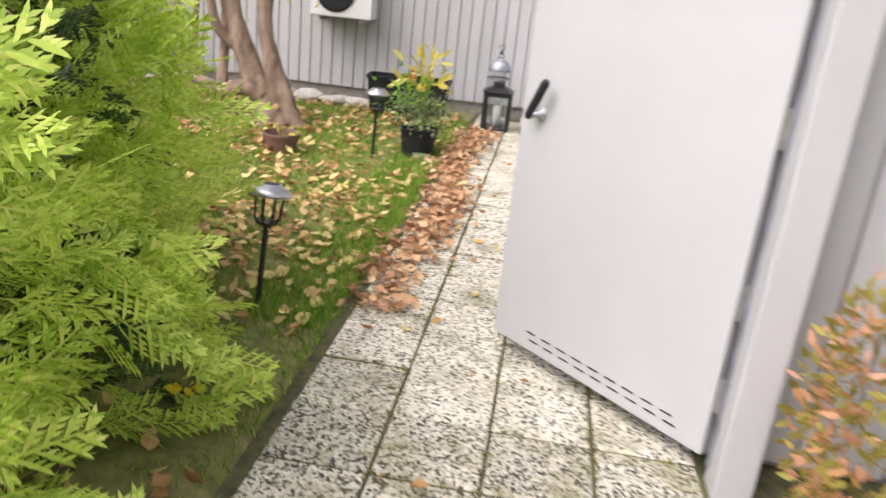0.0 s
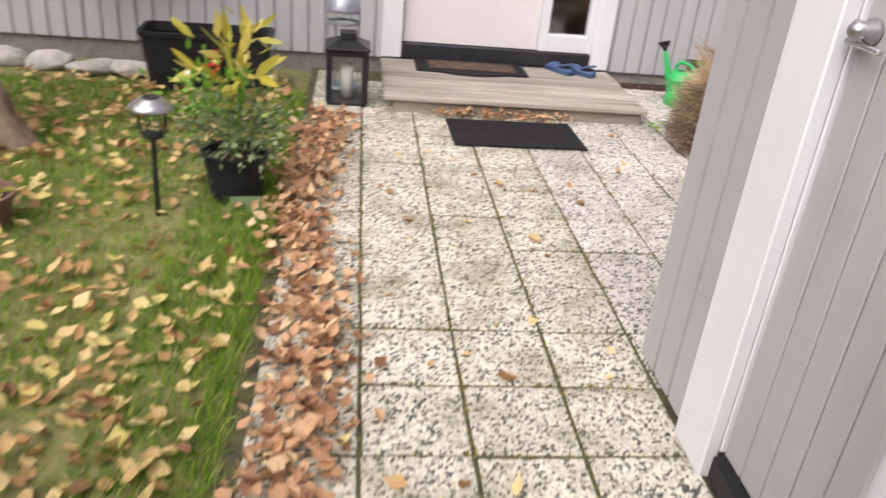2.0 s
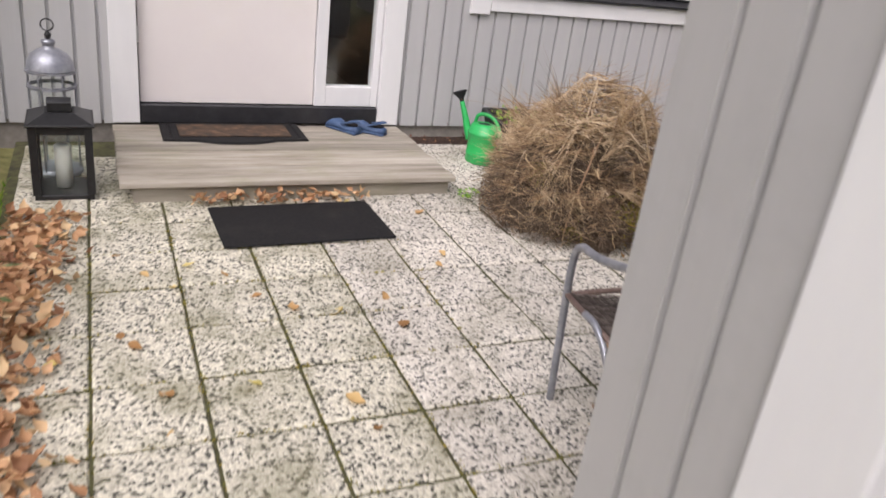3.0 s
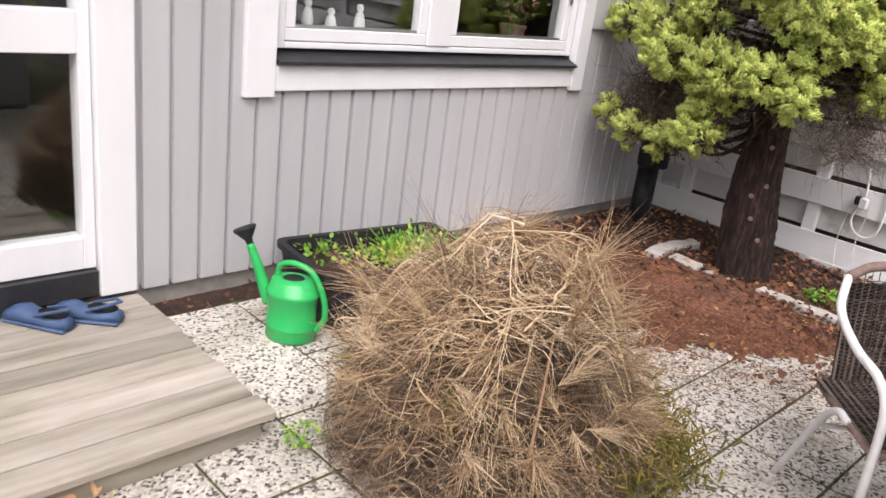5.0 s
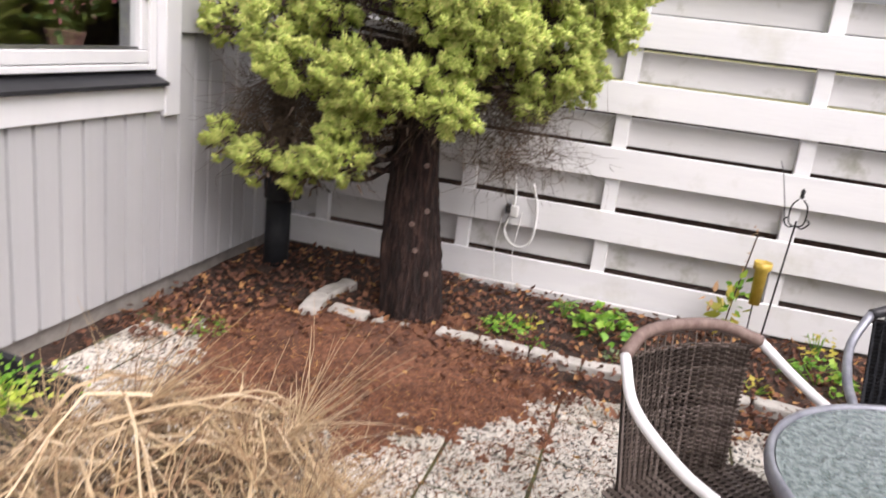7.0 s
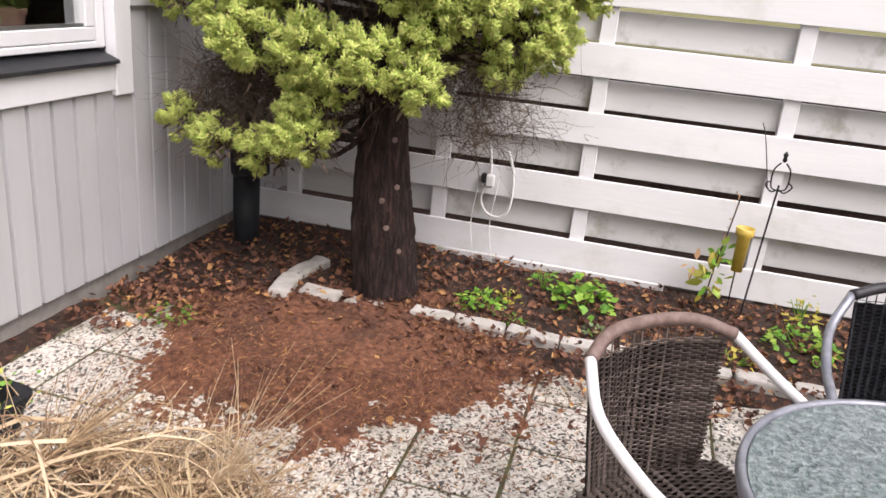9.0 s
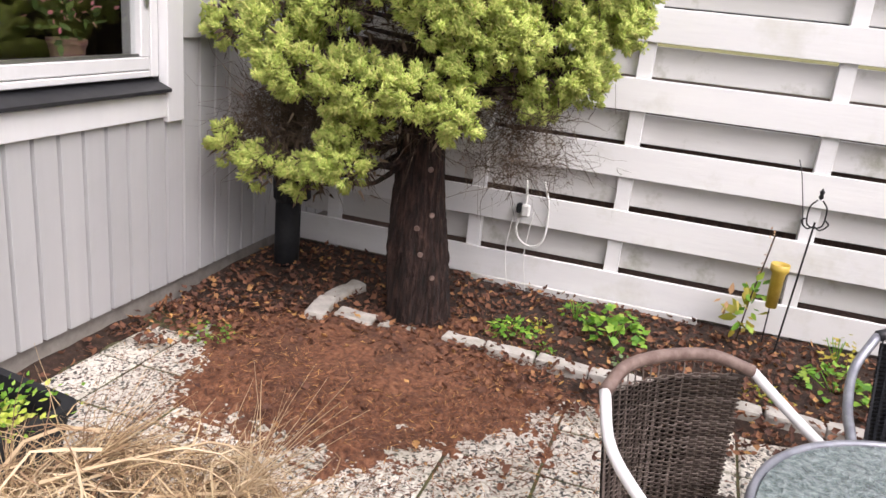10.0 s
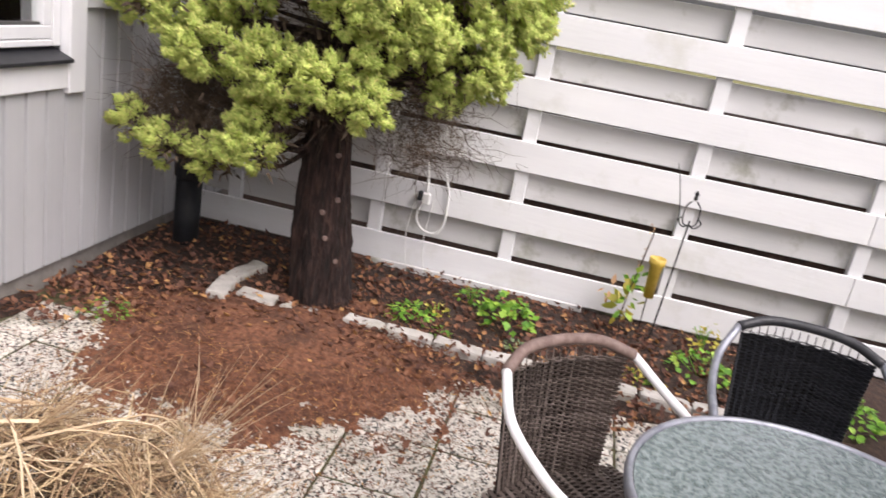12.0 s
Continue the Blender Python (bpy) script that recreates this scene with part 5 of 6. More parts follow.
    for c, s, n in (((0.30, -0.44, 0.14), 0.10, 1500), ((0.46, -0.28, 0.12), 0.07, 1100), ((0.14, -0.48, 0.2), 0.08, 700)):
        p_ = np.asarray(c) + rng.normal(size=(n, 3)) * [s, s, 0.06]
        p_[:, 2] = np.maximum(p_[:, 2], 0.01)
        part_mesh("mossy_brush", leaf_mass("mossy_brush", p_, random_dirs(n, 0.3), 0.045, 0.16, 0, 2), "moss_sprig", t, "olive green mossy sprigs")["kind"] = "stuff"


brush_pile()

t = trough(pose(2.71, 7.07, 0, 0, 0, -7), 0.88, 0.48, 0.28, "black plastic trough planted with fresh green herbs")
leaves_at(1100, (0.10, -0.07, 0.285), (0.12, 0.06, 0.03), 0.026, "plant", t, 0.8, "herb_foliage", 0.9)
leaves_at(90, (-0.28, 0.05, 0.26), (0.06, 0.05, 0.03), 0.032, "plant", t, 0.7, "herb_foliage", 0.9)
leaves_at(520, (0.06, -0.16, 0.285), (0.12, 0.04, 0.025), 0.025, "plant_lime", t, 0.7, "herb_foliage", 0.9)
stems(t, 10, (0.05, 0, 0.2), 0.2, 0.13, "plant", 0.003)


def watering_can():
    c = thing("watering_can", pose(2.13, 6.96, 0, 0, 0, 122), "green plastic watering can with black rose", "watering can")
    part("body", lathe([(0, 0.0), (0.105, 0.0), (0.112, 0.01), (0.108, 0.05), (0.112, 0.055), (0.112, 0.065), (0.108, 0.07), (0.108, 0.19), (0.116, 0.2), (0.116, 0.215), (0.108, 0.22), (0.095, 0.262), (0.055, 0.275), (0.05, 0.272), (0.045, 0.22), (0, 0.21)], 32, (0.98, 0.82)), "green_plastic", c, smooth=True)
    # a black disc paints the dark inside of the can's mouth
    part("opening", lathe([(0, 0.262), (0.052, 0.262), (0.05, 0.27), (0, 0.266)], 24, (1.1, 0.9), (-0.012, 0)), "black_plastic", c, "black disc standing for the dark filling hole")
    part("handle", tube(bmesh.new(), spline([(0.075, 0, 0.25), (0.06, 0, 0.315), (0.0, 0, 0.335), (-0.08, 0, 0.31), (-0.135, 0, 0.22), (-0.15, 0, 0.12), (-0.112, 0, 0.05)]), 0.013, 10), "green_plastic", c, smooth=True)
    pp = spline([(0.1, 0, 0.14), (0.13, 0, 0.2), (0.165, 0, 0.29), (0.205, 0, 0.38)])
    part("spout", tube(bmesh.new(), pp, [0.032 - 0.0009 * i for i in range(len(pp))], 12), "green_plastic", c, smooth=True)
    rose = lathe([(0.013, 0), (0.016, 0.03), (0.046, 0.072), (0.05, 0.08), (0.046, 0.085), (0, 0.088)], 24)
    part("rose", rose, "black_plastic", c, "black plastic sprinkler rose", True).matrix_basis = pose(0.2, 0, 0.37, 0, 24)


watering_can()


# ---- conifer by the fence ----
def cypress():
    t = thing("conifer_tree", pose(4.89, 6.27, 0), "golden green conifer with dark reddish trunk", "tree")
    bm = bmesh.new()
    pp = spline([(0.02, -0.02, -0.1), (0.0, 0, 0.06), (0.0, 0.03, 0.35), (0.02, 0.06, 0.7), (0.02, 0.06, 1.1), (0.04, 0.0, 1.8), (0.05, 0, 2.3)])
    rad = [0.215, 0.205, 0.19, 0.18, 0.172, 0.167, 0.163, 0.16, 0.157, 0.155, 0.153, 0.15] + [max(0.03, 0.15 - 0.004 * i) for i in range(len(pp) - 12)]
    tube(bm, pp, rad, 22)
    bmesh.ops.subdivide_edges(bm, edges=bm.edges[:], cuts=3, use_grid_fill=True)
    for v in bm.verts:
        a = math.atan2(v.co.y, v.co.x)
        w = 1 + 0.10 * noise.noise((math.cos(a) * 3, math.sin(a) * 3, v.co.z * 1.3)) + 0.09 * noise.noise((math.cos(a) * 9, math.sin(a) * 9, v.co.z * 4)) + 0.07 * noise.noise((math.cos(a) * 20, math.sin(a) * 20, v.co.z * 11))
        v.co.x *= w
        v.co.y *= w
    part("trunk", bm, "bark", t, smooth=True)
    for z, a in ((0.42, 200), (0.62, 214), (0.55, 190), (0.84, 205), (0.3, 225)):
        bm = lathe([(0, 0), (0.014, 0.0), (0.012, 0.008), (0, 0.009)], 10)
        part("knot", bm, "wrap", t, "pale sawn branch stub").matrix_basis = pose(0.158 * math.cos(radians(a)), 0.158 * math.sin(radians(a)) + 0.02, z, 0, 90, a)
    # billowing pads of the near side, then smaller tiers behind and above
    lobes = [((-0.2, 1.02, 1.39), 0.13), ((-0.35, 0.66, 1.41), 0.17), ((-0.42, 0.38, 1.52), 0.14), ((-0.42, 0.51, 1.26), 0.18), ((-0.48, 0.2, 1.23), 0.17), ((-0.5, -0.03, 1.22), 0.15),
             ((-0.45, -0.22, 1.16), 0.13), ((-0.42, 0.24, 1.03), 0.13), ((-0.42, 0.27, 0.87), 0.15), ((-0.34, 0.72, 0.78), 0.12), ((-0.28, 0.95, 0.85), 0.11), ((-0.38, 0.48, 0.76), 0.12),
             ((-0.45, -0.12, 1.54), 0.15), ((-0.46, -0.30, 1.57), 0.16), ((-0.4, -0.42, 1.47), 0.15), ((-0.42, -0.25, 1.38), 0.13), ((-0.2, -0.54, 1.55), 0.17), ((-0.15, -0.6, 1.36), 0.14),
             ((-0.02, -0.74, 1.57), 0.16), ((0.05, -0.79, 1.73), 0.15), ((-0.12, -0.48, 1.23), 0.12)]
    for z, r, n in ((1.28, 0.62, 9), (1.58, 0.72, 11), (1.78, 0.74, 14), (2.0, 0.62, 10), (2.25, 0.36, 6)):
        off = rng.uniform(0, 6.28)
        for k in range(n):
            a = off + k * math.tau / n + rng.normal() * 0.13
            rr = r * rng.uniform(0.75, 1.0)
            x, y, zz = min(0.45, rr * math.cos(a)), rr * 1.06 * math.sin(a), z + rng.normal() * 0.06
            if (z < 1.7 and x < 0.05) or (x < 0 and 0.06 < y < 0.3):
                continue
            lobes.append(((x, y, zz), rng.uniform(0.16, 0.21)))
    # every lobe is a pad of plump finger-like sprays, thick with small needles, with gaps between the pads
    lobes = [(c, r * 1.1) for c, r in lobes]
    pts, dirs, inner, inner_dirs = [], [], [], []
    k = 74
    for (x, y, z), r in lobes:
        c = np.array([x, y, z])
        out = np.array([x, y, 0.0])
        out /= np.linalg.norm(out) + 1e-6
        m_ = int(88 * (r / 0.2) ** 2)
        u = rng.normal(size=(m_, 3)) + out * 0.55 + [0, 0, 0.3]
        u /= np.linalg.norm(u, axis=1, keepdims=True)
        for d_ in u:
            tip = c + d_ * r * rng.uniform(0.72, 1.12) * [1, 1, 0.85]
            ax = d_ + rng.normal(size=3) * 0.45 + [0, 0, 0.25]
            ax /= np.linalg.norm(ax)
            run = rng.uniform(0, 1, (k, 1)) ** 0.7
            side = rng.normal(size=(k, 3))
            side /= np.linalg.norm(side, axis=1, keepdims=True)
            fat = rng.uniform(0.020, 0.030)
            q = tip + ax * (run - 1) * rng.uniform(0.045, 0.075) + side * fat * (1.15 - 0.55 * run) * rng.uniform(0.35, 1, (k, 1))
            pts.append(q)
            dirs.append(side * 0.75 + ax * 0.75 + rng.normal(size=(k, 3)) * 0.25)
        w = rng.normal(size=(150, 3))
        inner.append(c - out * r * 0.35 + w * r * 0.33)
        inner_dirs.append(w + rng.normal(size=(150, 3)))
        limb = spline([(0.02, 0, max(0.98, z - 0.05)), (x * 0.45, y * 0.45, z - 0.02), (x * 0.8, y * 0.8, z)], 4)
        part("limb", tube(bmesh.new(), limb, [0.02 - 0.0019 * i for i in range(len(limb))], 6), "bark", t, smooth=True)
    pts, dirs = np.concatenate(pts), np.concatenate(dirs)
    ok = (pts[:, 1] < 1.1) & ((pts[:, 0] < 0.66) | (pts[:, 2] > 2.15))
    pts, dirs = pts[ok], dirs[ok]
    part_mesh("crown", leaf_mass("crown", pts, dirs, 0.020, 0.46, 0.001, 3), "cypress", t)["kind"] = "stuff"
    inner, inner_dirs = np.concatenate(inner), np.concatenate(inner_dirs)
    ok = (inner[:, 1] < 1.1) & (inner[:, 0] < 0.6)
    part_mesh("inner_foliage", leaf_mass("inner_foliage", inner[ok], inner_dirs[ok], 0.05, 0.3, 0.004, 1), "dead_twig", t, "dry brown needles inside the crown")["kind"] = "stuff"
    # dead twigs hanging inside and below the crown
    n = 6200
    a = rng.uniform(0, 6.28, n)
    rr, z = rng.uniform(0.08, 0.42, n), rng.uniform(1.0, 2.1, n)
    st = np.stack([np.minimum(rr * np.cos(a), 0.42), np.minimum(rr * np.sin(a), 1.05), z], 1)
    k2 = 620
    st[:k2] = np.stack([rng.normal(size=k2) * 0.13 - 0.05, rng.normal(size=k2) * 0.12 - 0.42, rng.uniform(0.86, 1.2, k2)], 1)
    k3 = k2 + 1500
    st[k2:k3] = np.stack([rng.normal(size=1500) * 0.08 - 0.2, rng.uniform(0.3, 0.9, 1500), rng.uniform(0.82, 1.15, 1500)], 1)
    k4 = k3 + 1800
    st[k3:k4] = np.stack([rng.normal(size=1800) * 0.16 + 0.08, rng.uniform(0.1, 0.85, 1800), rng.uniform(0.85, 1.35, 1800)], 1)
    d = rng.normal(size=(n, 3)) * 0.032 + np.stack([np.cos(a), np.sin(a), -0.5 * np.ones(n)], 1) * 0.018
    lines = np.stack([st + d * i + rng.normal(size=(n, 3)) * 0.010 * i for i in range(4)], 1)
    lines[:, :, 0] = np.minimum(lines[:, :, 0], 0.5)
    part_mesh("dead_brush", twig_mesh("dead_brush", lines, rng.uniform(0.0011, 0.0024, n)), "dead_twig", t, "dry brown inner twigs")["kind"] = "stuff"


cypress()


def downpipe():
    t = thing("downpipe", pose(5.20, 7.215, 0), "black downpipe at the corner of the house", "downpipe")
    part("pipe", tube(bmesh.new(), [(0, 0, -0.1), (0, 0, 0.42)], 0.072, 16), "black_plastic", t, smooth=True)
    part("pipe", tube(bmesh.new(), [(0, 0, 0.56), (0, 0, 2.7)], 0.06, 16), "black_plastic", t, smooth=True)
    part("leaf_trap", lathe([(0.06, 0.40), (0.085, 0.44), (0.09, 0.55), (0.07, 0.6), (0.05, 0.61), (0, 0.61)], 18), "black_plastic", t, "wider black leaf trap")
    part("spout_lip", boxed(-0.03, 0.03, -0.13, -0.05, 0.44, 0.56, 0.01), "black_plastic", t)


downpipe()


def kerb_stone(x0, y0, x1, y1, w=0.09, h=0.10, seed=0, label="pale rough kerb stone edging the bed"):
    L, a = math.hypot(x1 - x0, y1 - y0), math.degrees(math.atan2(y1 - y0, x1 - x0))
    bm = boxed(-L / 2 + 0.005, L / 2 - 0.005, -w / 2, w / 2, -0.08, h, 0.014, 2)
    bmesh.ops.subdivide_edges(bm, edges=[e for e in bm.edges if e.calc_length() > 0.05], cuts=4, use_grid_fill=True)
    for v in bm.verts:
        v.co += 0.009 * Vector(noise.noise_vector(v.co * 14 + Vector((seed * 2.3, seed, 0))))
    tagged(part("kerb_stone", bm, "stone", smooth=False), label, "kerb stone", "kerb stones").matrix_world = pose((x0 + x1) / 2, (y0 + y1) / 2, -0.02, rng.uniform(-3, 3), rng.uniform(-2, 2), a)


ys = [6.065, 5.855, 5.60, 5.35, 5.10, 4.85, 4.60, 4.35, 4.09, 3.83]
for k in range(9):
    kerb_stone(4.69 - 0.003 * k, ys[k], 4.685 - 0.003 * k, ys[k + 1], 0.09, 0.088, k)
kerb_stone(4.56, 6.70, 4.80, 6.735, 0.10, 0.10, 21, "pale broken stone laid beside the tree")
kerb_stone(4.81, 6.735, 5.08, 6.68, 0.10, 0.10, 25, "pale broken stone laid beside the tree")
kerb_stone(4.69, 6.635, 4.68, 6.42, 0.10, 0.09, 22, "pale broken stone laid beside the tree")
kerb_stone(4.68, 6.40, 4.69, 6.32, 0.08, 0.075, 23, "small reddish broken stone beside the tree")
kerb_stone(4.69, 6.30, 4.70, 6.20, 0.08, 0.07, 24, "small reddish broken stone beside the tree")


def bed_plant(x, y, n, spread, size, material, label, h=0.1, width=0.9):
    """A low clump: thin stems, each ending in a few small rounded leaves that lie nearly flat."""
    h = h * 0.75
    t = thing("bed_plant", pose(x, y, 0.03), label, "plant", "bed plants")
    stems(t, 6, (0, 0, -0.02), spread * 1.4, h, "plant", 0.0025)
    n = int(n * 1.7)
    a, q = rng.uniform(0, 6.28, n), np.sqrt(rng.uniform(0, 1, n))
    c = np.stack([q * np.cos(a) * spread * 1.7, q * np.sin(a) * spread * 1.7, h * (1.1 - 0.75 * q ** 2) * rng.uniform(0.55, 1.1, n)], 1)
    d = np.stack([np.cos(a), np.sin(a), 0.1 - 0.35 * q], 1) + rng.normal(size=(n, 3)) * 0.35
    s = size * 0.62 * rng.uniform(0.55, 1.2, n)
    turn = frames_from(d, rng.normal(size=n) * 0.4)
    part_mesh("leaves", scatter_mesh("leaves", FALLEN_V, FALLEN_F, c, turn, np.stack([s * width, s, s * 0.7], 1)), material, t)["kind"] = "stuff"


bed_plant(5.13, 5.30, 70, 0.085, 0.075, "plant", "round-leaved fresh green plant in the bed", 0.2, 1.1)
bed_plant(5.30, 5.52, 14, 0.04, 0.06, "plant", "small green plant in the bed", 0.16, 1.0)
bed_plant(4.93, 5.78, 60, 0.07, 0.055, "plant", "low green plant in the bed", 0.09)
bed_plant(5.05, 5.66, 22, 0.04, 0.04, "plant_yellow", "small yellowing plant in the bed", 0.09)
bed_plant(4.80, 5.60, 18, 0.045, 0.035, "plant", "tiny green plant by the kerb", 0.05)
bed_plant(4.82, 5.2, 18, 0.05, 0.04, "plant_grey", "small grey-green plant by the kerb", 0.07)
bed_plant(5.07, 4.27, 80, 0.10, 0.06, "plant", "leafy green plant in the bed", 0.16, 1.0)
bed_plant(4.83, 4.58, 22, 0.06, 0.05, "plant_yellow", "yellow-leaved plant in the bed", 0.08)
bed_plant(4.95, 3.62, 110, 0.12, 0.07, "plant", "leafy green plant in the bed", 0.18, 1.0)
bed_plant(5.42, 4.22, 26, 0.05, 0.05, "plant_yellow", "tall thin yellowing plant by the fence", 0.22)
bed_plant(4.2, 7.04, 46, 0.07, 0.04, "plant", "low green weed growing between the slabs", 0.025)
bed_plant(1.74, 6.28, 40, 0.04, 0.035, "plant", "small weed growing at the step corner", 0.03)
t = thing("bed_plant", pose(5.46, 4.70, 0.03), "tall withered stalk with yellow and brown leaves", "plant", "bed plants")
part("stalk", tube(bmesh.new(), spline([(0, 0, -0.03), (-0.03, -0.02, 0.25), (-0.02, -0.05, 0.45), (-0.03, -0.07, 0.62)]), 0.004, 6), "dead_twig", t)
leaves_at(22, (-0.03, -0.01, 0.17), (0.02, 0.028, 0.06), 0.085, "plant_yellow", t, 0.2, "leaves", 0.7)
leaves_at(22, (-0.03, -0.03, 0.27), (0.015, 0.022, 0.08), 0.06, "plant", t, 0.2, "leaves", 0.8)
leaves_at(5, (-0.02, 0.08, 0.24), (0.02, 0.03, 0.03), 0.06, "leaf_brown", t, 0.0, "leaves", 0.7)
leaves_at(12, (-0.025, -0.055, 0.5), (0.01, 0.012, 0.07), 0.022, "leaf_brown", t, 0.0, "seed_heads", 0.6)
bm = bmesh.new()
t = thing("garden_stake", pose(5.40, 4.52, 0), "thin black iron garden stake with curled finial", "stake")
part("rod", tube(bmesh.new(), [(0, 0.0, -0.1), (0, -0.045, 0.75)], 0.005, 6), "black_metal", t)
for s in (-1, 1):
    part("scroll", tube(bmesh.new(), spline([(0, -0.045, 0.72), (0.0, -0.045 + s * 0.035, 0.74), (0, -0.045 + s * 0.038, 0.82), (0, -0.045 + s * 0.012, 0.86)]), 0.004, 6), "black_metal", t)
    part("scroll", tube(bmesh.new(), spline([(0, -0.045, 0.73), (0.0, -0.045 + s * 0.03, 0.715), (0, -0.045 + s * 0.06, 0.745), (0, -0.045 + s * 0.045, 0.765)]), 0.004, 6), "black_metal", t)
part("finial", lathe([(0, 0.86), (0.012, 0.872), (0.008, 0.89), (0.013, 0.9), (0, 0.92)], 12, centre=(0, -0.045)), "black_metal", t, smooth=True)
part("wire", tube(bmesh.new(), spline([(0.02, 0.0, 0.72), (0.02, 0.03, 0.85), (0.03, 0.06, 0.97), (0.06, 0.08, 1.03)]), 0.0025, 5), "black_metal", t)
t = thing("rain_gauge", pose(5.42, 4.575, 0), "yellowed plastic rain gauge on a thin stake", "rain gauge")
part("tube", lathe([(0, 0.28), (0.028, 0.28), (0.033, 0.46), (0.046, 0.475), (0.046, 0.51), (0.042, 0.51), (0.03, 0.47), (0.025, 0.30), (0, 0.3)], 20), "amber", t, smooth=True)
part("stake", tube(bmesh.new(), [(0.036, 0, -0.1), (0.036, 0, 0.48)], 0.004, 6), "black_metal", t)
t = thing("power_cord", pose(5.62, 5.90, 0), "white cable loop hanging from an outdoor socket", "cable")
part("loop", tube(bmesh.new(), spline([(-0.008, 0.05, 0.72), (-0.012, 0.03, 0.55), (-0.015, 0.07, 0.40), (-0.015, 0.03, 0.315), (-0.015, -0.05, 0.30), (-0.015, -0.10, 0.37), (-0.012, -0.10, 0.55), (-0.008, -0.06, 0.68)]), 0.0075, 8), "cord", t, smooth=True)
part("plug", boxed(-0.045, -0.012, 0.0, 0.05, 0.47, 0.54, 0.008), "cord", t)
part("plug", boxed(-0.05, -0.012, 0.045, 0.075, 0.49, 0.545, 0.006), "black_plastic", t, "small black plug")
for q in (0.09, -0.02):
    part("cable", tube(bmesh.new(), spline([(-0.006, q, 0.5), (-0.03, q + 0.02, 0.25), (-0.05, q - 0.02, 0.03)]), 0.003, 6), "cord", t)


# ---- garden furniture ----
def garden_chair(m, weave, rail, tube_mat, label, down=False):
    c = thing("garden_chair", m, label, "chair", "garden chairs")
    for s in (-1, 1):
        arm = spline([(s * 0.235, 0.25, 0.0), (s * 0.245, 0.255, 0.3), (s * 0.255, 0.25, 0.55), (s * 0.268, 0.19, 0.635), (s * 0.28, 0.05, 0.66), (s * 0.272, -0.12, 0.71), (s * 0.225, -0.235, 0.785)], 6)
        part("arm", tube(bmesh.new(), arm, 0.0135, 12), tube_mat, c, smooth=True)
        leg = spline([(s * 0.262, 0.10, 0.44), (s * 0.258, 0.02, 0.43), (s * 0.25, -0.08, 0.33), (s * 0.245, -0.27, 0.0)], 5)
        part("rear_leg", tube(bmesh.new(), leg, 0.0125, 10), tube_mat, c, smooth=True)
        part("side_rail", tube(bmesh.new(), [(s * 0.25, 0.25, 0.43), (s * 0.245, -0.02, 0.42), (s * 0.215, -0.2, 0.40)], 0.011, 8), rail, c, smooth=True)
    top = spline([(-0.225, -0.235, 0.785), (-0.13, -0.285, 0.815), (0, -0.3, 0.822), (0.13, -0.285, 0.815), (0.225, -0.235, 0.785)], 6)
    part("top_rail", tube(bmesh.new(), top, 0.0165, 12), rail, c, "rail wrapped in woven strip", True)
    part("front_rail", tube(bmesh.new(), spline([(-0.25, 0.25, 0.43), (-0.1, 0.265, 0.43), (0.1, 0.265, 0.43), (0.25, 0.25, 0.43)], 4), 0.011, 8), rail, c, smooth=True)
    part("stretcher", tube(bmesh.new(), [(-0.245, -0.1, 0.31), (0.245, -0.1, 0.31)], 0.009, 8), tube_mat, c, smooth=True)

    def back(u, v):
        w = 0.215 - 0.035 * (1 - v)
        bulge = -0.045 * (1 - (u * u))
        return (u * w, -0.215 - 0.035 * v + bulge, 0.40 + 0.40 * v)

    def seat(u, v):
        return (u * (0.235 + 0.01 * v), -0.215 + 0.465 * v - 0.055 * (1 - u * u) * (1 - v), 0.425 + 0.01 * v - 0.018 * (1 - u * u))

    for name, fn, rows, cols in (("woven_back", back, 58, 17), ("woven_seat", seat, 58, 17)):
        lines = []
        normal = np.array([0, 1.0, 0.05]) if fn is back else np.array([0, 0, 1.0])
        for i in range(rows):
            v = (i + 0.5) / rows * (0.93 if fn is back else 1)
            star = 0.004 if fn is back and 0.3 < v < 0.62 else 0.0
            lines.append([np.array(fn(-1 + 2 * k / 36, v)) + normal * ((0.0036 + star * (abs(k - 18) < 8 and (k // 2 + i // 3) % 2)) * (1 if (k // 2 + i) % 2 else -1)) for k in range(37)])
        ob = part_mesh(name, twig_mesh(name, np.array(lines), np.full(rows, 0.0031 / 0.65) * rng.uniform(0.8, 1.15, rows)), weave, c)
        ob["kind"] = "stuff"
        up = [[np.array(fn(-0.97 + 1.94 * i / (cols - 1), k / 20)) for k in range(21)] for i in range(cols)]
        ob = part_mesh(name + "_warp", twig_mesh(name, np.array(up), np.full(cols, 0.0042 / 0.65)), weave, c)
        ob["kind"] = "stuff"
        # added backing sheet: its colour stands for the dark in the weave gaps
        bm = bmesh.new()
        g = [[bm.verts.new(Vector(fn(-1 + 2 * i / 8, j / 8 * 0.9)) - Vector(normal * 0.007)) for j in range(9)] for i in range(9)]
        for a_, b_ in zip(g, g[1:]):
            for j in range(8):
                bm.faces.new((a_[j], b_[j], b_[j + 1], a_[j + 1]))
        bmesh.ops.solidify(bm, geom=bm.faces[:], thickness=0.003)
        part(name + "_ground", bm, "weave_gap_shade", c)
    return c


garden_chair(pose(3.02, 4.85, 0, 0, 0, 132), "wicker", "wrap", "alu", "brown wicker chair with pale tubular arms at table")
garden_chair(pose(3.55, 4.28, 0, 0, 0, 83), "wicker_black", "wrap_black", "alu_dull", "black wicker chair with dull metal arms by the bed")
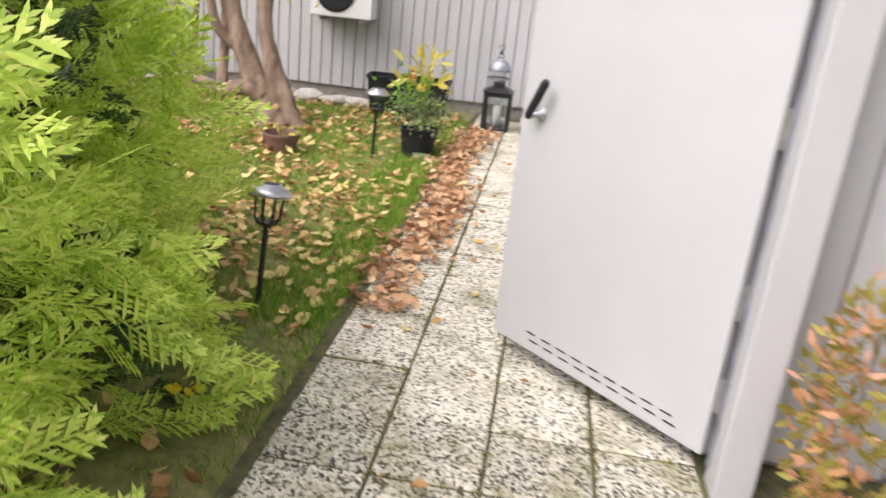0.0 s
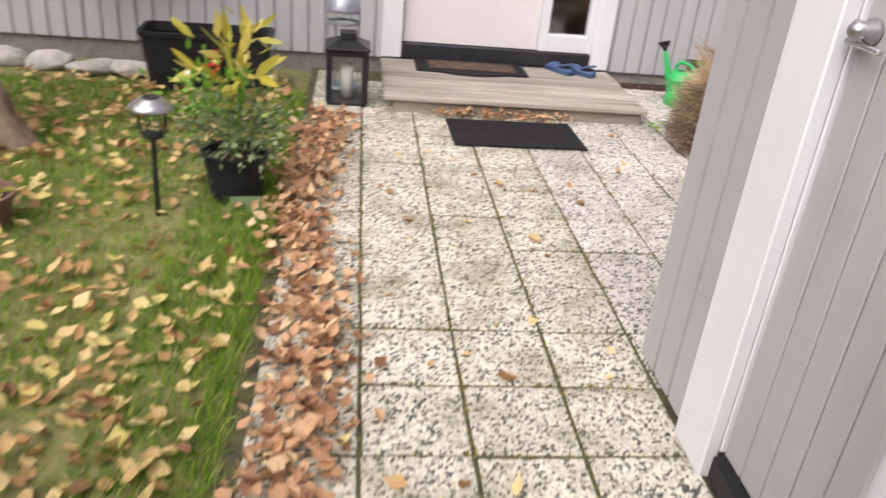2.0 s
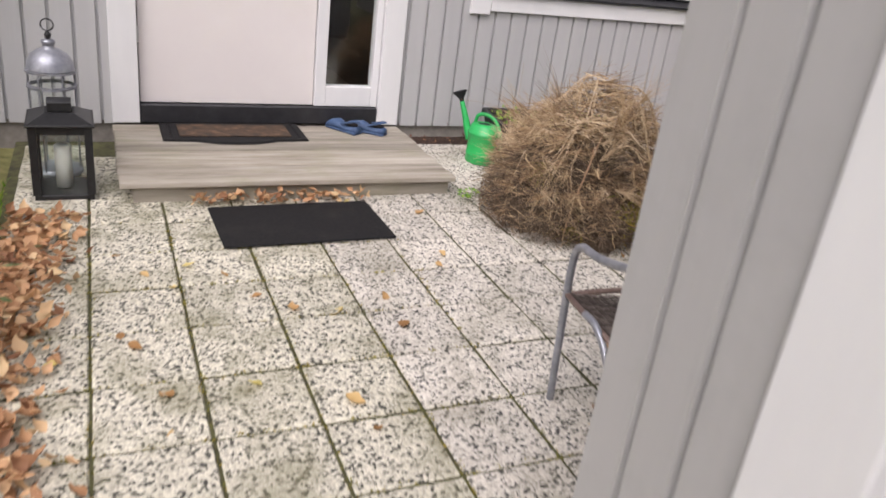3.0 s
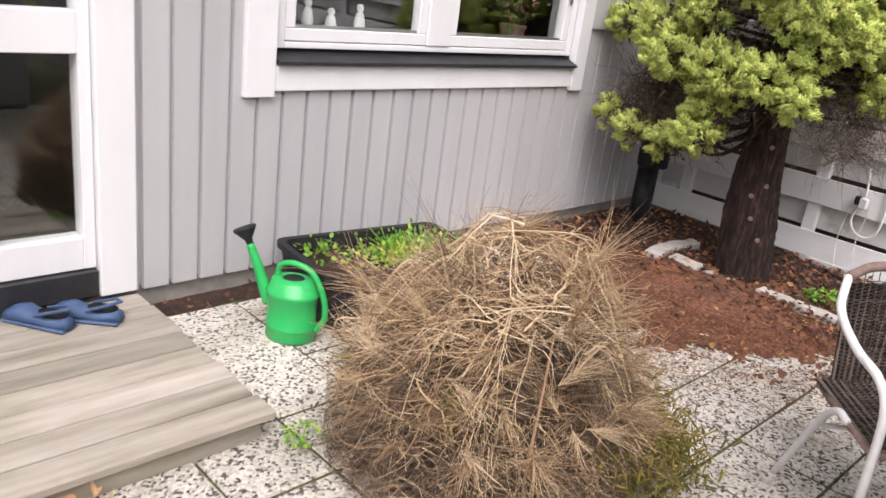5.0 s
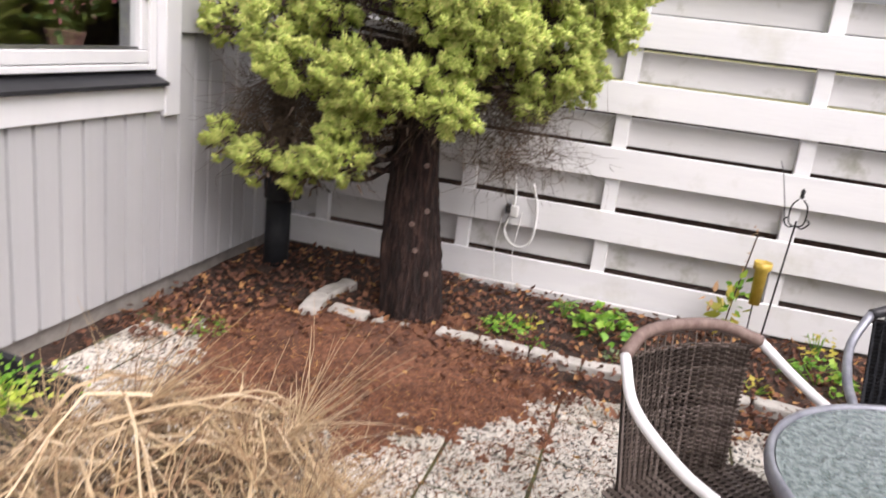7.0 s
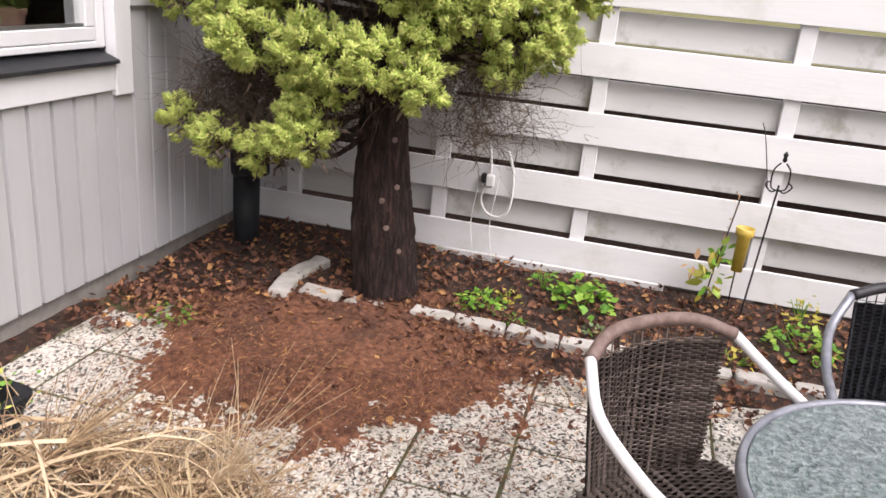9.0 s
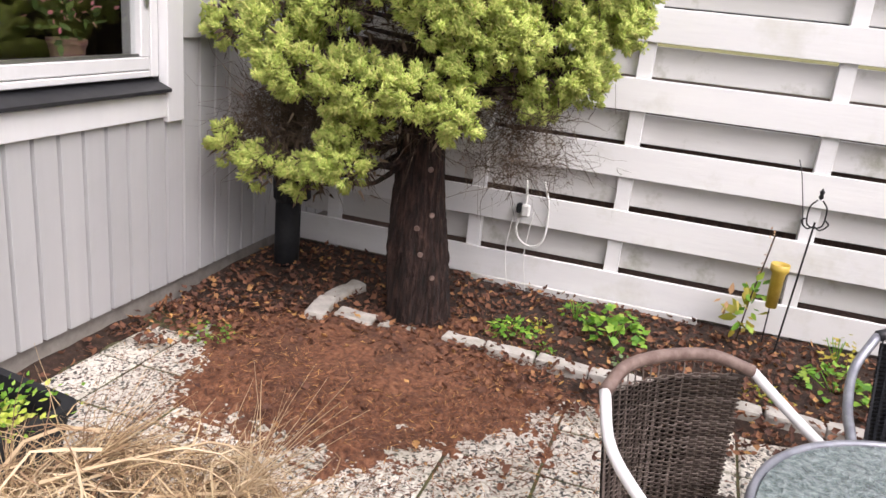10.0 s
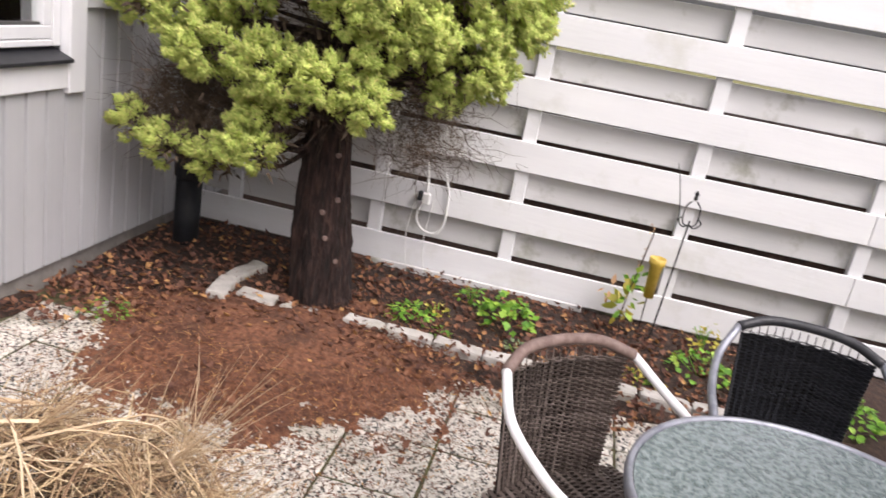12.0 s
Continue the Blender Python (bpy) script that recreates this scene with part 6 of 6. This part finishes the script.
garden_chair(pose(1.39, 4.03, 0, 0, 0, -5), "wicker", "wrap", "alu_dull", "dark brown wicker chair near the shed corner")


def garden_table(m, r=0.452, h=0.70):
    t = thing("garden_table", m, "small round table with hammered glass top", "table")
    part("rim", lathe([(r - 0.02, h - 0.03), (r, h - 0.032), (r + 0.004, h - 0.015), (r, h + 0.002), (r - 0.012, h + 0.003), (r - 0.016, h - 0.006), (r - 0.02, h - 0.03)], 56), "alu_dull", t, "grey metal rim", True)
    bm = lathe([(0, h - 0.012), (r - 0.018, h - 0.012), (r - 0.018, h - 0.004), (0, h - 0.004)], 48)
    part("glass_top", bm, "frosted", t, "pale green hammered glass")
    for a in (53, 143):
        part("crossbar", boxed(0.022 - r, r - 0.022, -0.016, 0.016, h - 0.030, h - 0.018, 0.003), "alu", t, "pale flat bar under the glass").matrix_basis = pose(0, 0, -0.012 if a > 90 else 0, 0, 0, a)
    for k in range(4):
        a = radians(53 + 90 * k)
        c, s = math.cos(a), math.sin(a)
        part("leg", tube(bmesh.new(), spline([(0.29 * c, 0.29 * s, h - 0.025), (0.22 * c, 0.22 * s, 0.45), (0.16 * c, 0.16 * s, 0.28), (0.30 * c, 0.30 * s, 0.0)], 5), 0.012, 8), "alu_dull", t, smooth=True)
    part("brace", tube(bmesh.new(), [(0.165 * math.cos(a), 0.165 * math.sin(a), 0.29) for a in np.linspace(0, 6.283, 25)], 0.007, 6), "alu_dull", t, smooth=True)


garden_table(pose(2.86, 4.40, 0))


# ---- behind the window ----
def ornament(x, h):
    o = thing("ornament", pose(x, WALL + 0.29, 1.136), "small white porcelain ornament on the window sill", "ornament", "sill ornaments")
    part("figure", lathe([(0, 0), (0.03, 0), (0.034, 0.012), (0.018, 0.03), (0.03, h * 0.5), (0.022, h * 0.72), (0.012, h * 0.8), (0.02, h * 0.9), (0.012, h), (0, h)], 18), "candle", o, smooth=True)


for x, h in ((2.52, 0.17), (2.66, 0.2), (2.80, 0.16), (2.98, 0.19)):
    ornament(x, h)
t = thing("flower_pot", pose(4.18, WALL + 0.30, 1.136), "brown flower pot with pink blossoms on sill", "plant pot")
part("pot", lathe([(0, 0), (0.06, 0), (0.08, 0.12), (0.086, 0.12), (0.086, 0.14), (0.07, 0.14), (0, 0.12)], 20), "terracotta", t)
leaves_at(40, (0, 0, 0.22), (0.09, 0.05, 0.05), 0.05, "hedge", t)
leaves_at(30, (0.02, -0.02, 0.27), (0.1, 0.04, 0.04), 0.035, "pink", t, name="blossoms", width=0.9)


# ---- paving slabs, last ----
def slabs():
    P, G = 0.35, 0.012
    shapes = []
    for k in range(6):
        h = (P - G) / 2
        b = boxed(-h, h, -h, h, -0.045, 0.0, 0.006)
        for v in b.verts:
            if v.co.z > -0.01:
                v.co.x += random.uniform(-0.002, 0.002)
                v.co.y += random.uniform(-0.002, 0.002)
        for name in ("slab", "slab_mossy", "slab_dirty"):
            me = bpy.data.meshes.new("slab")
            b.to_mesh(me)
            me.materials.append(M[name])
            shapes.append(me)
        b.free()
    for i in range(-1, 14):
        for j in range(-4, 25):
            x, y = -0.35 + (i + 0.5) * P, 6.1 - (j + 0.5) * P - (0.068 if j == -4 else 0)
            if x > SX - 0.05 and y < 3.45:
                continue
            if x > 0.5 and y < 0.8 and x > 0.9:
                continue
            if j == -4 and (x > 4.1 or -0.25 < x < 1.7):
                continue
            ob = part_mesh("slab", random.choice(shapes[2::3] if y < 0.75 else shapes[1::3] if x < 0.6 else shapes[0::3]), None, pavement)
            ob.matrix_world = pose(x, y, random.uniform(-0.004, 0.003), random.uniform(-0.35, 0.35), random.uniform(-0.35, 0.35), random.choice((0, 180) if j == -4 else (0, 90, 180, 270)) + random.uniform(-0.3, 0.3)) @ Matrix.Diagonal((1, 0.6 if j == -4 else 1, 1, 1))



def joint_moss():
    """Low moss cushions and short grass that fill the slab joints and spread on the oldest slabs by the gate."""
    n = 3000
    along, line = rng.uniform(-0.8, 5.2, n), rng.integers(0, 2, n)
    near = rng.uniform(0, 1, n) < 0.62
    y = np.where(near, rng.uniform(-1.2, 1.9, n), rng.uniform(1.9, 6.0, n))
    x = rng.uniform(-0.7, 1.1, n)
    off = rng.normal(size=n) * np.where(near, 0.03, 0.007)
    gx, gy = np.round((x + 0.35) / 0.35) * 0.35 - 0.35 + off, 6.1 - np.round((6.1 - y) / 0.35) * 0.35 + off
    p = np.stack([np.where(line == 0, gx, x), np.where(line == 0, y, gy), np.full(n, -0.004)], 1)
    p = p[(p[:, 0] < SX - 0.1) | (p[:, 1] > 3.5)]
    n = len(p)
    v = np.repeat(p, 5, axis=0) + rng.normal(size=(5 * n, 3)) * [0.007, 0.007, 0.0]
    s = rng.uniform(0.004, 0.014, 5 * n)
    d = rng.normal(size=(5 * n, 3)) * 0.6 + [0, 0, 0.7]
    me = scatter_mesh("joint_moss", BLADE_V, BLADE_F, v, frames_from(d, rng.uniform(0, 6.28, 5 * n)), np.stack([np.full(5 * n, 0.005), s, s], 1))
    tagged(part_mesh("joint_moss", me, "moss_sprig"), "yellow-green moss in the joints of the slabs", "moss", kind="stuff")


joint_moss()
slabs()
